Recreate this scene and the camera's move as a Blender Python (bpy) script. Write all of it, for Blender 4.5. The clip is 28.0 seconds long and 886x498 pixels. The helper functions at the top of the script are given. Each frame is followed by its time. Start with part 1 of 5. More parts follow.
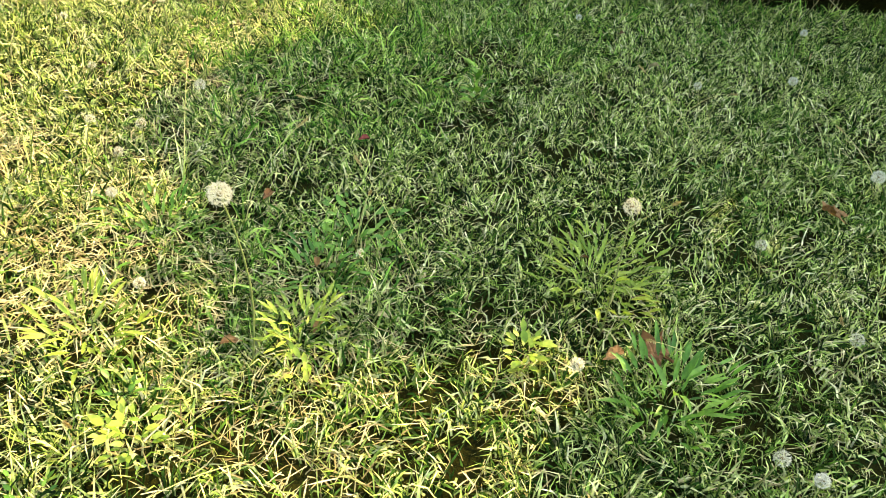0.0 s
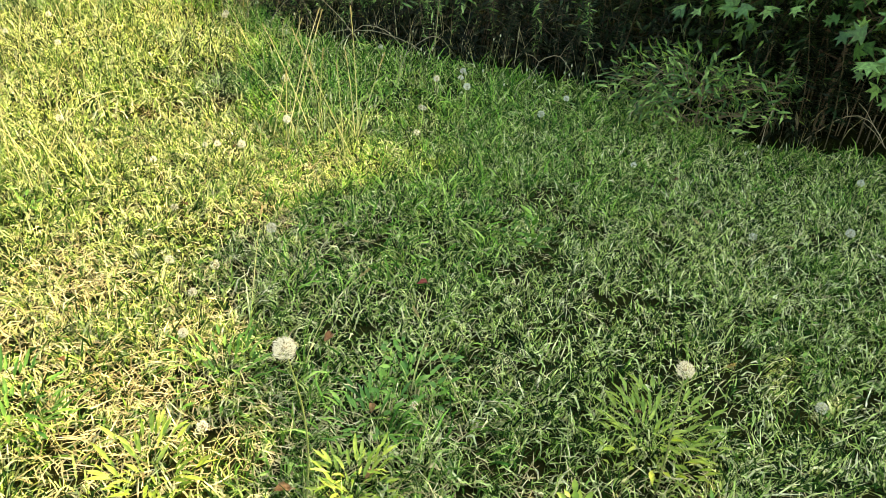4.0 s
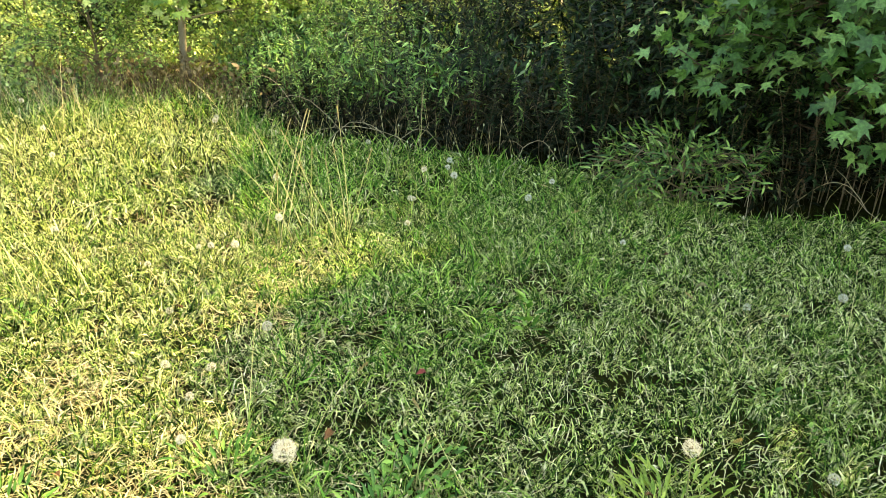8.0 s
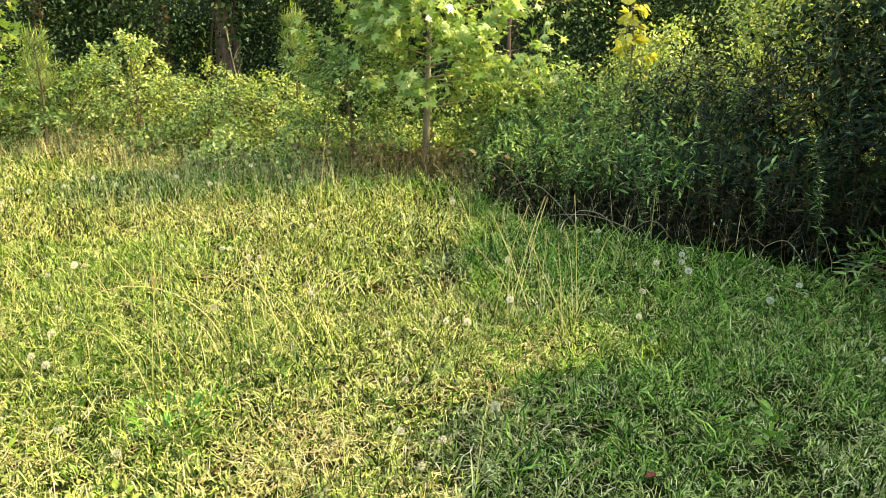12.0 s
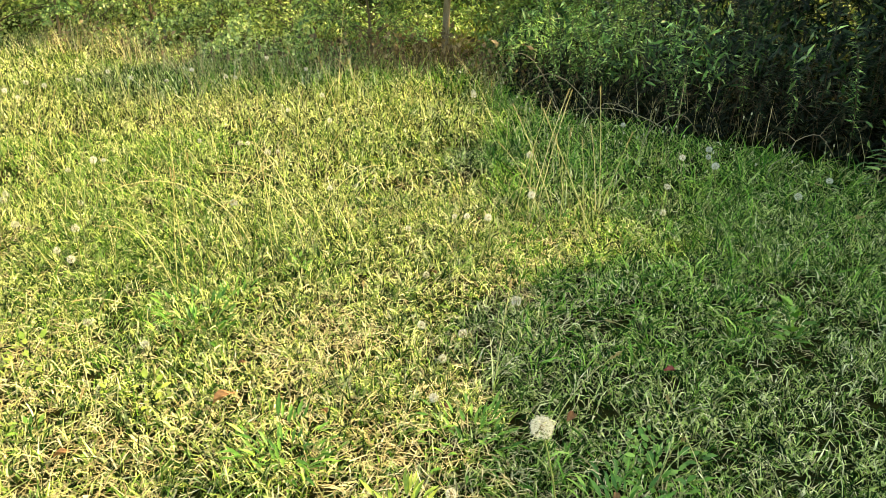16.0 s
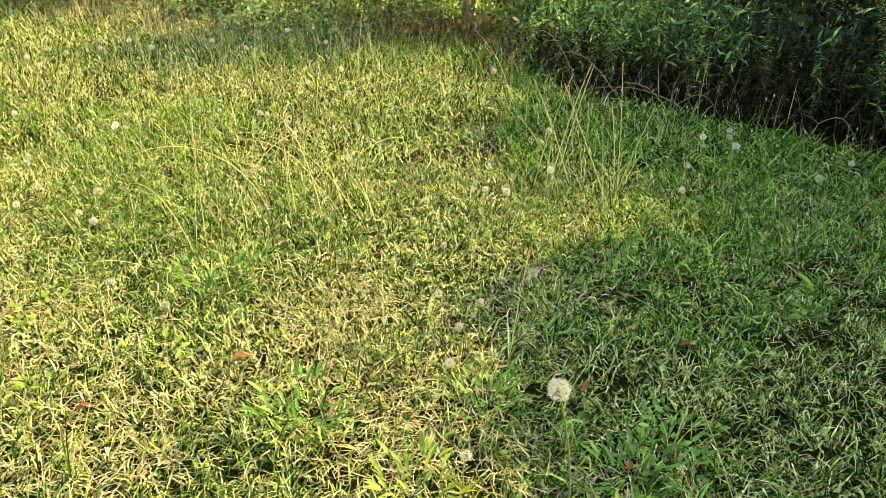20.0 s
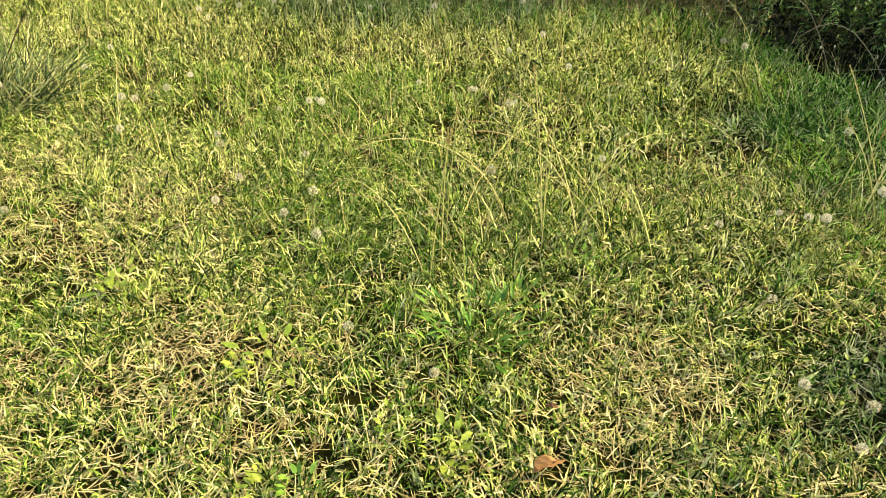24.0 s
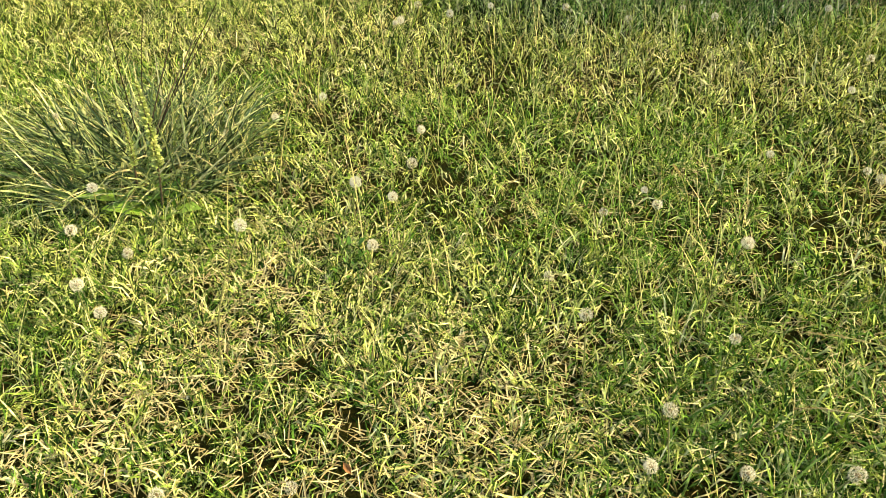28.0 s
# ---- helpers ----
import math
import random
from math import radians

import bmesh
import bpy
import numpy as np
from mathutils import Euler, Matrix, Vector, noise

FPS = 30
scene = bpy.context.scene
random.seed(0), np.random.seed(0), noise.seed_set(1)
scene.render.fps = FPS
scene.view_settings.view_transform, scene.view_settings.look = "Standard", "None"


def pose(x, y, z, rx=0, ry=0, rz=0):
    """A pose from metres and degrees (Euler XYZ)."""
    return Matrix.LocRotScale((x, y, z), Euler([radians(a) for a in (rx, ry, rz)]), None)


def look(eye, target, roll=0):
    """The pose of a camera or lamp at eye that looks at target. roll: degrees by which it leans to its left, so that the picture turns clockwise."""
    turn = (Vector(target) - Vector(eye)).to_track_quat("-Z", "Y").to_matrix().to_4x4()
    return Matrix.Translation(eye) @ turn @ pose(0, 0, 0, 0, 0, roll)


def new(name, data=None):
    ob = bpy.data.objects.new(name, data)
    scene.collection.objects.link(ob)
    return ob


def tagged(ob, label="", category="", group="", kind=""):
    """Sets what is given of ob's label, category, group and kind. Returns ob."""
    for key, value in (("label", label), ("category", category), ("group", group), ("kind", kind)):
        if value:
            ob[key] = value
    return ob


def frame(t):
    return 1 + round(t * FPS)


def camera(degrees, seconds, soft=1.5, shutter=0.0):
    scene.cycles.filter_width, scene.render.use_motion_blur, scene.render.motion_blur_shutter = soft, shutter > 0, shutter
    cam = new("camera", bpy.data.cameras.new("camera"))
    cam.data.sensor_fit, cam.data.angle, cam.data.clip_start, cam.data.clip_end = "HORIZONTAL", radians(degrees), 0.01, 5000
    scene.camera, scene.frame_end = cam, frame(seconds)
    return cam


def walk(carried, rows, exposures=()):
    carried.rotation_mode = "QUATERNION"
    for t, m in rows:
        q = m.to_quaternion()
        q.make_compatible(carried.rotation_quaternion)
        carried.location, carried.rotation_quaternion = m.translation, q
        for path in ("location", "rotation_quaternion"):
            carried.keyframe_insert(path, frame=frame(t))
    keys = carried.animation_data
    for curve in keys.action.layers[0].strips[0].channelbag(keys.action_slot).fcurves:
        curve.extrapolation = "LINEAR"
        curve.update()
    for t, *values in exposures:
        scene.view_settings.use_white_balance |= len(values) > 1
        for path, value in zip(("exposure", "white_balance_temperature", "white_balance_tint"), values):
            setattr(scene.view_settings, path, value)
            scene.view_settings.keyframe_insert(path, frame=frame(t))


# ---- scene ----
SKY_STRENGTH, SUN_STRENGTH = 0.15, 2.25
EXPO = [(t, e - 0.06, 9800, g - 1.4) for t, e, g in ((0, 2.86, 4.0), (4, 2.88, 3.5), (8, 3.0, 4.0), (9.5, 2.56, 2.5), (12, 2.58, 2.5), (20, 2.4, 2.5), (22, 2.20, 3.6), (25, 2.14, 4.0), (28, 2.15, 3.6))]
cam = camera(61.41, 28.0, 0.5)
PATH = [
    (0, (0.093, 0.020, 1.224), (0.715, 1.460, -0.016), 6.07),
    (0.5, (0.087, 0.024, 1.224), (0.699, 1.467, -0.018), 6.00),
    (1, (0.077, 0.029, 1.237), (0.635, 1.497, -0.002), 5.61),
    (1.5, (0.063, 0.034, 1.261), (0.551, 1.564, 0.069), 4.89),
    (2, (0.052, 0.034, 1.272), (0.500, 1.617, 0.134), 4.63),
    (2.5, (0.052, 0.038, 1.291), (0.454, 1.664, 0.198), 3.80),
    (3, (0.055, 0.039, 1.307), (0.458, 1.688, 0.250), 4.10),
    (3.5, (0.071, 0.036, 1.316), (0.503, 1.700, 0.294), 4.38),
    (4, (0.088, 0.023, 1.325), (0.602, 1.681, 0.331), 4.36),
    (4.5, (0.103, 0.007, 1.337), (0.661, 1.668, 0.373), 3.44),
    (6.5, (0.111, 0.012, 1.340), (0.730, 1.701, 0.467), 1.76),
    (7, (0.106, 0.012, 1.341), (0.712, 1.710, 0.475), 1.46),
    (7.5, (0.101, 0.015, 1.341), (0.697, 1.728, 0.498), 1.36),
    (8, (0.086, 0.016, 1.341), (0.634, 1.770, 0.551), 1.14),
    (8.5, (0.018, -0.002, 1.371), (0.181, 1.904, 0.787), -1.23),
    (9, (-0.016, -0.004, 1.390), (-0.051, 1.929, 0.877), -1.07),
    (9.5, (0.003, 0.003, 1.394), (-0.030, 1.944, 0.914), -1.03),
    (10, (0.009, 0.003, 1.388), (-0.000, 1.946, 0.914), -0.96),
    (10.5, (0.001, 0.003, 1.382), (-0.003, 1.942, 0.893), -0.89),
    (11, (-0.000, 0.000, 1.377), (-0.000, 1.932, 0.858), -0.85),
    (11.5, (-0.003, 0.006, 1.367), (0.002, 1.929, 0.820), -0.62),
    (12, (-0.010, 0.006, 1.362), (0.002, 1.918, 0.777), 0.01),
    (12.5, (-0.011, 0.010, 1.357), (0.007, 1.912, 0.741), 0.49),
    (14.5, (-0.005, 0.020, 1.352), (0.022, 1.890, 0.643), 0.45),
    (15, (-0.008, 0.026, 1.350), (0.003, 1.872, 0.581), 0.17),
    (15.5, (-0.007, 0.033, 1.345), (-0.025, 1.856, 0.522), -0.16),
    (16, (-0.014, 0.036, 1.345), (-0.055, 1.849, 0.502), -0.50),
    (16.5, (-0.021, 0.038, 1.343), (-0.077, 1.850, 0.498), -0.73),
    (17, (-0.021, 0.039, 1.337), (-0.081, 1.851, 0.494), -0.89),
    (17.5, (-0.019, 0.033, 1.340), (-0.084, 1.843, 0.491), -1.02),
    (18, (-0.025, 0.033, 1.337), (-0.088, 1.839, 0.480), -0.99),
    (18.5, (-0.026, 0.031, 1.336), (-0.085, 1.831, 0.467), -0.90),
    (19, (-0.034, 0.026, 1.333), (-0.089, 1.823, 0.455), -0.63),
    (19.5, (-0.028, 0.023, 1.322), (-0.077, 1.818, 0.441), -0.27),
    (20, (-0.032, 0.009, 1.312), (-0.106, 1.801, 0.426), 0.49),
    (20.5, (-0.095, 0.011, 1.310), (-0.212, 1.799, 0.422), 1.28),
    (21, (-0.225, 0.028, 1.305), (-0.385, 1.820, 0.431), 1.22),
    (21.5, (-0.306, 0.074, 1.293), (-0.524, 1.857, 0.414), 0.77),
    (22, (-0.368, 0.237, 1.277), (-0.650, 2.010, 0.396), 0.76),
    (22.5, (-0.451, 0.319, 1.268), (-0.772, 2.077, 0.369), 2.35),
    (24.5, (-0.839, 0.758, 1.209), (-1.159, 2.454, 0.198), 0.20),
    (25, (-1.027, 0.868, 1.201), (-1.367, 2.556, 0.184), 1.26),
    (25.5, (-1.162, 0.957, 1.231), (-1.550, 2.638, 0.219), 1.82),
    (26, (-1.325, 1.115, 1.240), (-1.736, 2.795, 0.236), 1.10),
    (26.5, (-1.487, 1.232, 1.236), (-1.925, 2.923, 0.261), 1.49),
    (27, (-1.741, 1.318, 1.266), (-2.181, 3.025, 0.320), 1.64),
    (27.5, (-1.866, 1.434, 1.254), (-2.289, 3.128, 0.278), 1.90),
    (28, (-1.962, 1.656, 1.236), (-2.355, 3.271, 0.125), 0.19),
]
walk(cam, [(t, look(e, g, r)) for t, e, g, r in PATH], EXPO)

# ---- world, sun ----
SUN_AZ, SUN_EL = radians(18), radians(37)      # from +x towards +y, over the horizon
world = bpy.data.worlds.new("sky")
scene.world = world
world.use_nodes = True
wn = world.node_tree.nodes
sky = wn.new("ShaderNodeTexSky")
sky.sky_type, sky.sun_disc = "NISHITA", False
sky.sun_elevation, sky.sun_rotation = SUN_EL, radians(90) - SUN_AZ
world.node_tree.links.new(sky.outputs[0], wn["Background"].inputs[0])
wn["Background"].inputs[1].default_value = SKY_STRENGTH
sun = new("sun", bpy.data.lights.new("sun", "SUN"))
sun.data.energy, sun.data.angle, sun.data.color = SUN_STRENGTH, radians(0.6), (1.0, 0.82, 0.52)
TO_SUN = Vector((math.cos(SUN_EL) * math.cos(SUN_AZ), math.cos(SUN_EL) * math.sin(SUN_AZ), math.sin(SUN_EL)))
sun.matrix_world = look(TO_SUN * 30, (0, 0, 0))


# ---- materials ----
def ramp_node(nt, stops):
    r = nt.nodes.new("ShaderNodeValToRGB")
    e = r.color_ramp.elements
    while len(e) < len(stops):
        e.new(0.5)
    for el, (p, c) in zip(e, stops):
        el.position, el.color = p, (*c, 1)
    return r


def random_value(nt):
    """A value from 0 to 1 that differs from piece to piece."""
    g, o = nt.nodes.new("ShaderNodeNewGeometry"), nt.nodes.new("ShaderNodeObjectInfo")
    a, f = nt.nodes.new("ShaderNodeMath"), nt.nodes.new("ShaderNodeMath")
    a.operation, f.operation = "ADD", "FRACT"
    nt.links.new(g.outputs["Random Per Island"], a.inputs[0])
    nt.links.new(o.outputs["Random"], a.inputs[1])
    nt.links.new(a.outputs[0], f.inputs[0])
    return f.outputs[0]


def noise_node(nt, scale, detail=3, rough=0.6):
    co, n = nt.nodes.new("ShaderNodeNewGeometry"), nt.nodes.new("ShaderNodeTexNoise")
    n.inputs["Scale"].default_value, n.inputs["Detail"].default_value = scale, detail
    n.inputs["Roughness"].default_value = rough
    nt.links.new(co.outputs["Position"], n.inputs["Vector"])
    return n


def leaf_material(name, stops, through_light=0.4, rough=0.5, patch=None, patch_scale=0.9, fine=60, warm=(1.15, 1.1, 0.55), gloss=0.35, vary=0.3):
    """Green stuff that lets light through: colours by piece, patches by place, fine mottling."""
    m = bpy.data.materials.new(name)
    m.use_nodes = True
    nt = m.node_tree
    p = nt.nodes["Principled BSDF"]
    r = ramp_node(nt, stops)
    nt.links.new(random_value(nt), r.inputs[0])
    col = r.outputs[0]
    if patch:
        mix = nt.nodes.new("ShaderNodeMix")
        mix.data_type = "RGBA"
        k = nt.nodes.new("ShaderNodeMapRange")
        k.inputs[1].default_value, k.inputs[2].default_value, k.inputs[4].default_value = 0.46, 0.66, 0.5
        nt.links.new(noise_node(nt, patch_scale).outputs[0], k.inputs[0])
        nt.links.new(k.outputs[0], mix.inputs[0])
        nt.links.new(col, mix.inputs[6])
        mix.inputs[7].default_value = (*patch, 1)
        col = mix.outputs[2]
    hsv = nt.nodes.new("ShaderNodeHueSaturation")
    v = nt.nodes.new("ShaderNodeMapRange")
    v.inputs[1].default_value, v.inputs[2].default_value, v.inputs[3].default_value, v.inputs[4].default_value = 0.3, 0.7, 1 - vary, 1 + vary
    nt.links.new(noise_node(nt, fine, 2).outputs[0], v.inputs[0])
    nt.links.new(v.outputs[0], hsv.inputs["Value"])
    nt.links.new(col, hsv.inputs["Color"])
    nt.links.new(hsv.outputs[0], p.inputs["Base Color"])
    p.inputs["Roughness"].default_value = rough
    p.inputs["Specular IOR Level"].default_value = gloss
    tr = nt.nodes.new("ShaderNodeBsdfTranslucent")
    tint = nt.nodes.new("ShaderNodeMix")
    tint.data_type, tint.blend_type = "RGBA", "MULTIPLY"
    tint.inputs[0].default_value = 1
    tint.inputs[7].default_value = (*warm, 1)
    nt.links.new(hsv.outputs[0], tint.inputs[6])
    nt.links.new(tint.outputs[2], tr.inputs[0])
    ms = nt.nodes.new("ShaderNodeMixShader")
    ms.inputs[0].default_value = through_light
    nt.links.new(p.outputs[0], ms.inputs[1])
    nt.links.new(tr.outputs[0], ms.inputs[2])
    nt.links.new(ms.outputs[0], nt.nodes["Material Output"].inputs[0])
    return m


def solid_material(name, stops, scale, rough=0.85, bump=0.3, stretch=None, gloss=0.25, bump_scale=None):
    """Bark, soil and other closed surfaces: noise colours at two scales, with relief."""
    m = bpy.data.materials.new(name)
    m.use_nodes = True
    nt = m.node_tree
    p = nt.nodes["Principled BSDF"]
    a, b = noise_node(nt, scale, 6, 0.65), noise_node(nt, scale * 9, 4, 0.7)
    if stretch:
        for n in (a, b):
            mp = nt.nodes.new("ShaderNodeMapping")
            mp.inputs["Scale"].default_value = stretch
            g = nt.nodes.new("ShaderNodeNewGeometry")
            nt.links.new(g.outputs["Position"], mp.inputs[0])
            nt.links.new(mp.outputs[0], n.inputs["Vector"])
    mx = nt.nodes.new("ShaderNodeMix")
    mx.inputs[0].default_value = 0.45
    nt.links.new(a.outputs[0], mx.inputs[2])
    nt.links.new(b.outputs[0], mx.inputs[3])
    r = ramp_node(nt, stops)
    nt.links.new(mx.outputs[0], r.inputs[0])
    nt.links.new(r.outputs[0], p.inputs["Base Color"])
    bp = nt.nodes.new("ShaderNodeBump")
    bp.inputs["Strength"].default_value, bp.inputs["Distance"].default_value = bump, 0.02
    nt.links.new(b.outputs[0], bp.inputs["Height"])
    nt.links.new(bp.outputs[0], p.inputs["Normal"])
    p.inputs["Roughness"].default_value, p.inputs["Specular IOR Level"].default_value = rough, gloss
    return m


STRAW = (0.42, 0.34, 0.17)
# Near-black blades and strong mottling stand in for shaded gaps between lit blades.
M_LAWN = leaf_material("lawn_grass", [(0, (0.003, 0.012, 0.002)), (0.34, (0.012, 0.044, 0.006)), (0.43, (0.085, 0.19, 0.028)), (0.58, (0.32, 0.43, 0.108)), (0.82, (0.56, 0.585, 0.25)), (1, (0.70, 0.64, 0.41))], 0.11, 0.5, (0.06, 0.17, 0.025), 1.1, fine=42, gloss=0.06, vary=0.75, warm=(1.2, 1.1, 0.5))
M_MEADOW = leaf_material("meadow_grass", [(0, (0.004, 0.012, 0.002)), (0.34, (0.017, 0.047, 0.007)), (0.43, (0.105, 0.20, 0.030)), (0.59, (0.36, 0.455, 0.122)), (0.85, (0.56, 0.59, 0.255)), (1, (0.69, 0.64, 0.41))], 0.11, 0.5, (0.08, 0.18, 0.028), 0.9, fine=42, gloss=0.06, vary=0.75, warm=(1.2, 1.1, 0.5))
M_STRAW = leaf_material("dry_straw", [(0, (0.14, 0.11, 0.05)), (0.4, (0.32, 0.27, 0.14)), (0.75, (0.49, 0.43, 0.23)), (1, (0.62, 0.56, 0.35))], 0.1, 0.7, fine=90, gloss=0.1)
M_CULM = leaf_material("ripe_stalk", [(0, (0.34, 0.36, 0.13)), (0.5, (0.54, 0.50, 0.22)), (1, (0.66, 0.57, 0.30))], 0.2, 0.5)
M_SEED = leaf_material("seed_spike", [(0, (0.30, 0.23, 0.11)), (1, (0.45, 0.36, 0.2))], 0.3, 0.8, fine=200)
M_CLUMP = leaf_material("sedge_blades", [(0, (0.008, 0.022, 0.008)), (0.35, (0.040, 0.085, 0.028)), (0.6, (0.17, 0.24, 0.090)), (0.88, (0.42, 0.46, 0.22)), (1, (0.54, 0.49, 0.30))], 0.15, 0.42, gloss=0.3, vary=0.55, warm=(1.0, 1.05, 0.7))
M_FLUFF = leaf_material("seed_fluff", [(0, (0.50, 0.49, 0.41)), (1, (0.68, 0.67, 0.59))], 0.35, 0.9, fine=300, warm=(1, 0.99, 0.94), vary=0.2)
M_FSTEM = leaf_material("flower_stalk", [(0, (0.13, 0.17, 0.05)), (1, (0.22, 0.22, 0.09))], 0.15, 0.5)
M_CORE = solid_material("seed_core", [(0.3, (0.10, 0.075, 0.035)), (0.7, (0.24, 0.18, 0.09))], 120)
M_WEED = leaf_material("weed_leaf", [(0, (0.035, 0.120, 0.016)), (0.6, (0.095, 0.24, 0.034)), (1, (0.22, 0.38, 0.070))], 0.3, 0.42)
M_PALEWEED = leaf_material("pale_weed_leaf", [(0, (0.14, 0.25, 0.035)), (1, (0.34, 0.42, 0.085))], 0.36, 0.45)
M_DOCK = leaf_material("dock_seeds", [(0, (0.20, 0.28, 0.08)), (0.6, (0.38, 0.45, 0.16)), (1, (0.56, 0.58, 0.26))], 0.2, 0.6)
M_DEAD = leaf_material("dead_leaf", [(0, (0.10, 0.045, 0.020)), (0.6, (0.21, 0.095, 0.036)), (1, (0.34, 0.18, 0.075))], 0.25, 0.6, fine=70)
M_RED = leaf_material("red_leaf", [(0, (0.22, 0.035, 0.03)), (1, (0.32, 0.07, 0.04))], 0.3, 0.5)
M_GUM = leaf_material("gum_leaf", [(0, (0.036, 0.100, 0.028)), (0.6, (0.085, 0.195, 0.050)), (1, (0.22, 0.37, 0.115))], 0.35, 0.42, gloss=0.4, vary=0.45, warm=(1.1, 1.1, 0.6))
M_SAPL = leaf_material("sapling_leaf", [(0, (0.10, 0.21, 0.045)), (0.5, (0.23, 0.36, 0.095)), (1, (0.46, 0.53, 0.22))], 0.4, 0.38, gloss=0.5, warm=(1.05, 1.05, 0.75))
M_YELLOW = leaf_material("yellow_leaf", [(0, (0.357, 0.378, 0.096)), (1, (0.493, 0.486, 0.144))], 0.5, 0.5)
M_THICK = leaf_material("thicket_leaf", [(0, (0.007, 0.025, 0.006)), (0.44, (0.048, 0.132, 0.031)), (0.77, (0.19, 0.38, 0.10)), (1, (0.50, 0.66, 0.26))], 0.35, 0.42, gloss=0.3, warm=(1.05, 1.1, 0.7), fine=24, vary=0.55)
# Near-black leaf colour that carries the deep shade of the right side.
M_SHADEDARK = leaf_material("shade_dark_leaf", [(0, (0.002, 0.007, 0.003)), (0.72, (0.009, 0.024, 0.009)), (0.93, (0.032, 0.065, 0.026)), (1, (0.24, 0.32, 0.16))], 0.2, 0.42, gloss=0.15, warm=(1.0, 1.05, 0.8), fine=24, vary=0.5)
M_SHRUB = leaf_material("shrub_leaf", [(0, (0.022, 0.065, 0.015)), (0.45, (0.15, 0.28, 0.070)), (1, (0.48, 0.58, 0.21))], 0.35, 0.38, gloss=0.5, warm=(1.05, 1.08, 0.75), fine=24, vary=0.65)
M_BRIGHT = leaf_material("bright_shrub_leaf", [(0, (0.035, 0.085, 0.020)), (0.42, (0.27, 0.39, 0.10)), (1, (0.60, 0.65, 0.27))], 0.35, 0.38, gloss=0.5, warm=(1.05, 1.08, 0.75), fine=24, vary=0.65)
# Near-black leaves paint the dark gaps, the few pale ones paint lit glints.
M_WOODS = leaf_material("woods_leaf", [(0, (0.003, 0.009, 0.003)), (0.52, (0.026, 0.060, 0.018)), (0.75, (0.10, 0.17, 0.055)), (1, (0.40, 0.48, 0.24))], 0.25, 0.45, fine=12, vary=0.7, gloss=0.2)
M_LOW = leaf_material("low_shrub_leaf", [(0, (0.022, 0.070, 0.015)), (0.6, (0.085, 0.18, 0.040)), (1, (0.28, 0.40, 0.12))], 0.35, 0.42, gloss=0.3, vary=0.5)
M_BRUSH = leaf_material("dry_brush", [(0, (0.05, 0.035, 0.018)), (0.6, (0.16, 0.11, 0.055)), (1, (0.36, 0.28, 0.15))], 0.15, 0.7, fine=70)
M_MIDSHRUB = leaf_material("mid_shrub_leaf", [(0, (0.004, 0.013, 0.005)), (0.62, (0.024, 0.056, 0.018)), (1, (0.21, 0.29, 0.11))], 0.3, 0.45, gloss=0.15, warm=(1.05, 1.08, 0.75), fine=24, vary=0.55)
M_PALEBARK = solid_material("pale_bark", [(0.3, (0.13, 0.105, 0.07)), (0.7, (0.32, 0.27, 0.20))], 30, 0.85, 0.5, (1, 1, 0.4))
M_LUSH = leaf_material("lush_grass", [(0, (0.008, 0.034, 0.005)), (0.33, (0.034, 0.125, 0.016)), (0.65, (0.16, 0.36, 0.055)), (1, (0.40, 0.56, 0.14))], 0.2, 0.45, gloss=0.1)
M_TUFT = leaf_material("tuft_grass", [(0, (0.007, 0.028, 0.004)), (0.4, (0.038, 0.105, 0.016)), (0.75, (0.15, 0.26, 0.048)), (1, (0.36, 0.44, 0.12))], 0.15, 0.45, gloss=0.1)
# Litter browns taken down to near black to paint the hollow's shade.
M_SHADELITTER = leaf_material("shade_dark_litter", [(0, (0.003, 0.006, 0.003)), (0.75, (0.011, 0.016, 0.007)), (0.93, (0.030, 0.035, 0.016)), (1, (0.14, 0.12, 0.07))], 0.1, 0.6, fine=24, vary=0.5, gloss=0.08)
M_LIGHTWOOD = leaf_material("light_wood_leaf", [(0, (0.03, 0.075, 0.022)), (0.6, (0.13, 0.24, 0.075)), (1, (0.36, 0.46, 0.19))], 0.4, 0.42, fine=12, warm=(1.0, 1.05, 0.75), gloss=0.4)
M_REDSTEM = leaf_material("reddish_dry_stem", [(0, (0.016, 0.010, 0.007)), (0.6, (0.055, 0.035, 0.025)), (1, (0.20, 0.15, 0.10))], 0.1, 0.7, fine=70, gloss=0.1)
M_BUD = leaf_material("pale_bud", [(0, (0.36, 0.37, 0.26)), (1, (0.62, 0.61, 0.50))], 0.3, 0.7, fine=200)
# Backdrop colour stands for the unlit inside of the wood.
M_WOODSHADE = leaf_material("wood_shade", [(0, (0.006, 0.014, 0.005)), (1, (0.012, 0.024, 0.008))], 0.1, 0.8, fine=3)
M_NEEDLE = leaf_material("pine_needle", [(0, (0.08, 0.15, 0.055)), (0.5, (0.22, 0.32, 0.12)), (1, (0.44, 0.50, 0.24))], 0.2, 0.45)
M_BARK = solid_material("bark", [(0.3, (0.055, 0.038, 0.026)), (0.55, (0.14, 0.095, 0.066)), (0.75, (0.23, 0.17, 0.12))], 9, 0.9, 0.8, (1, 1, 0.25))
M_TWIG = solid_material("twig_bark", [(0.3, (0.08, 0.06, 0.035)), (0.7, (0.20, 0.15, 0.09))], 30, 0.8, 0.4)
M_GREENSTEM = solid_material("green_stem", [(0.3, (0.035, 0.030, 0.016)), (0.7, (0.11, 0.075, 0.045))], 25, 0.6, 0.2)
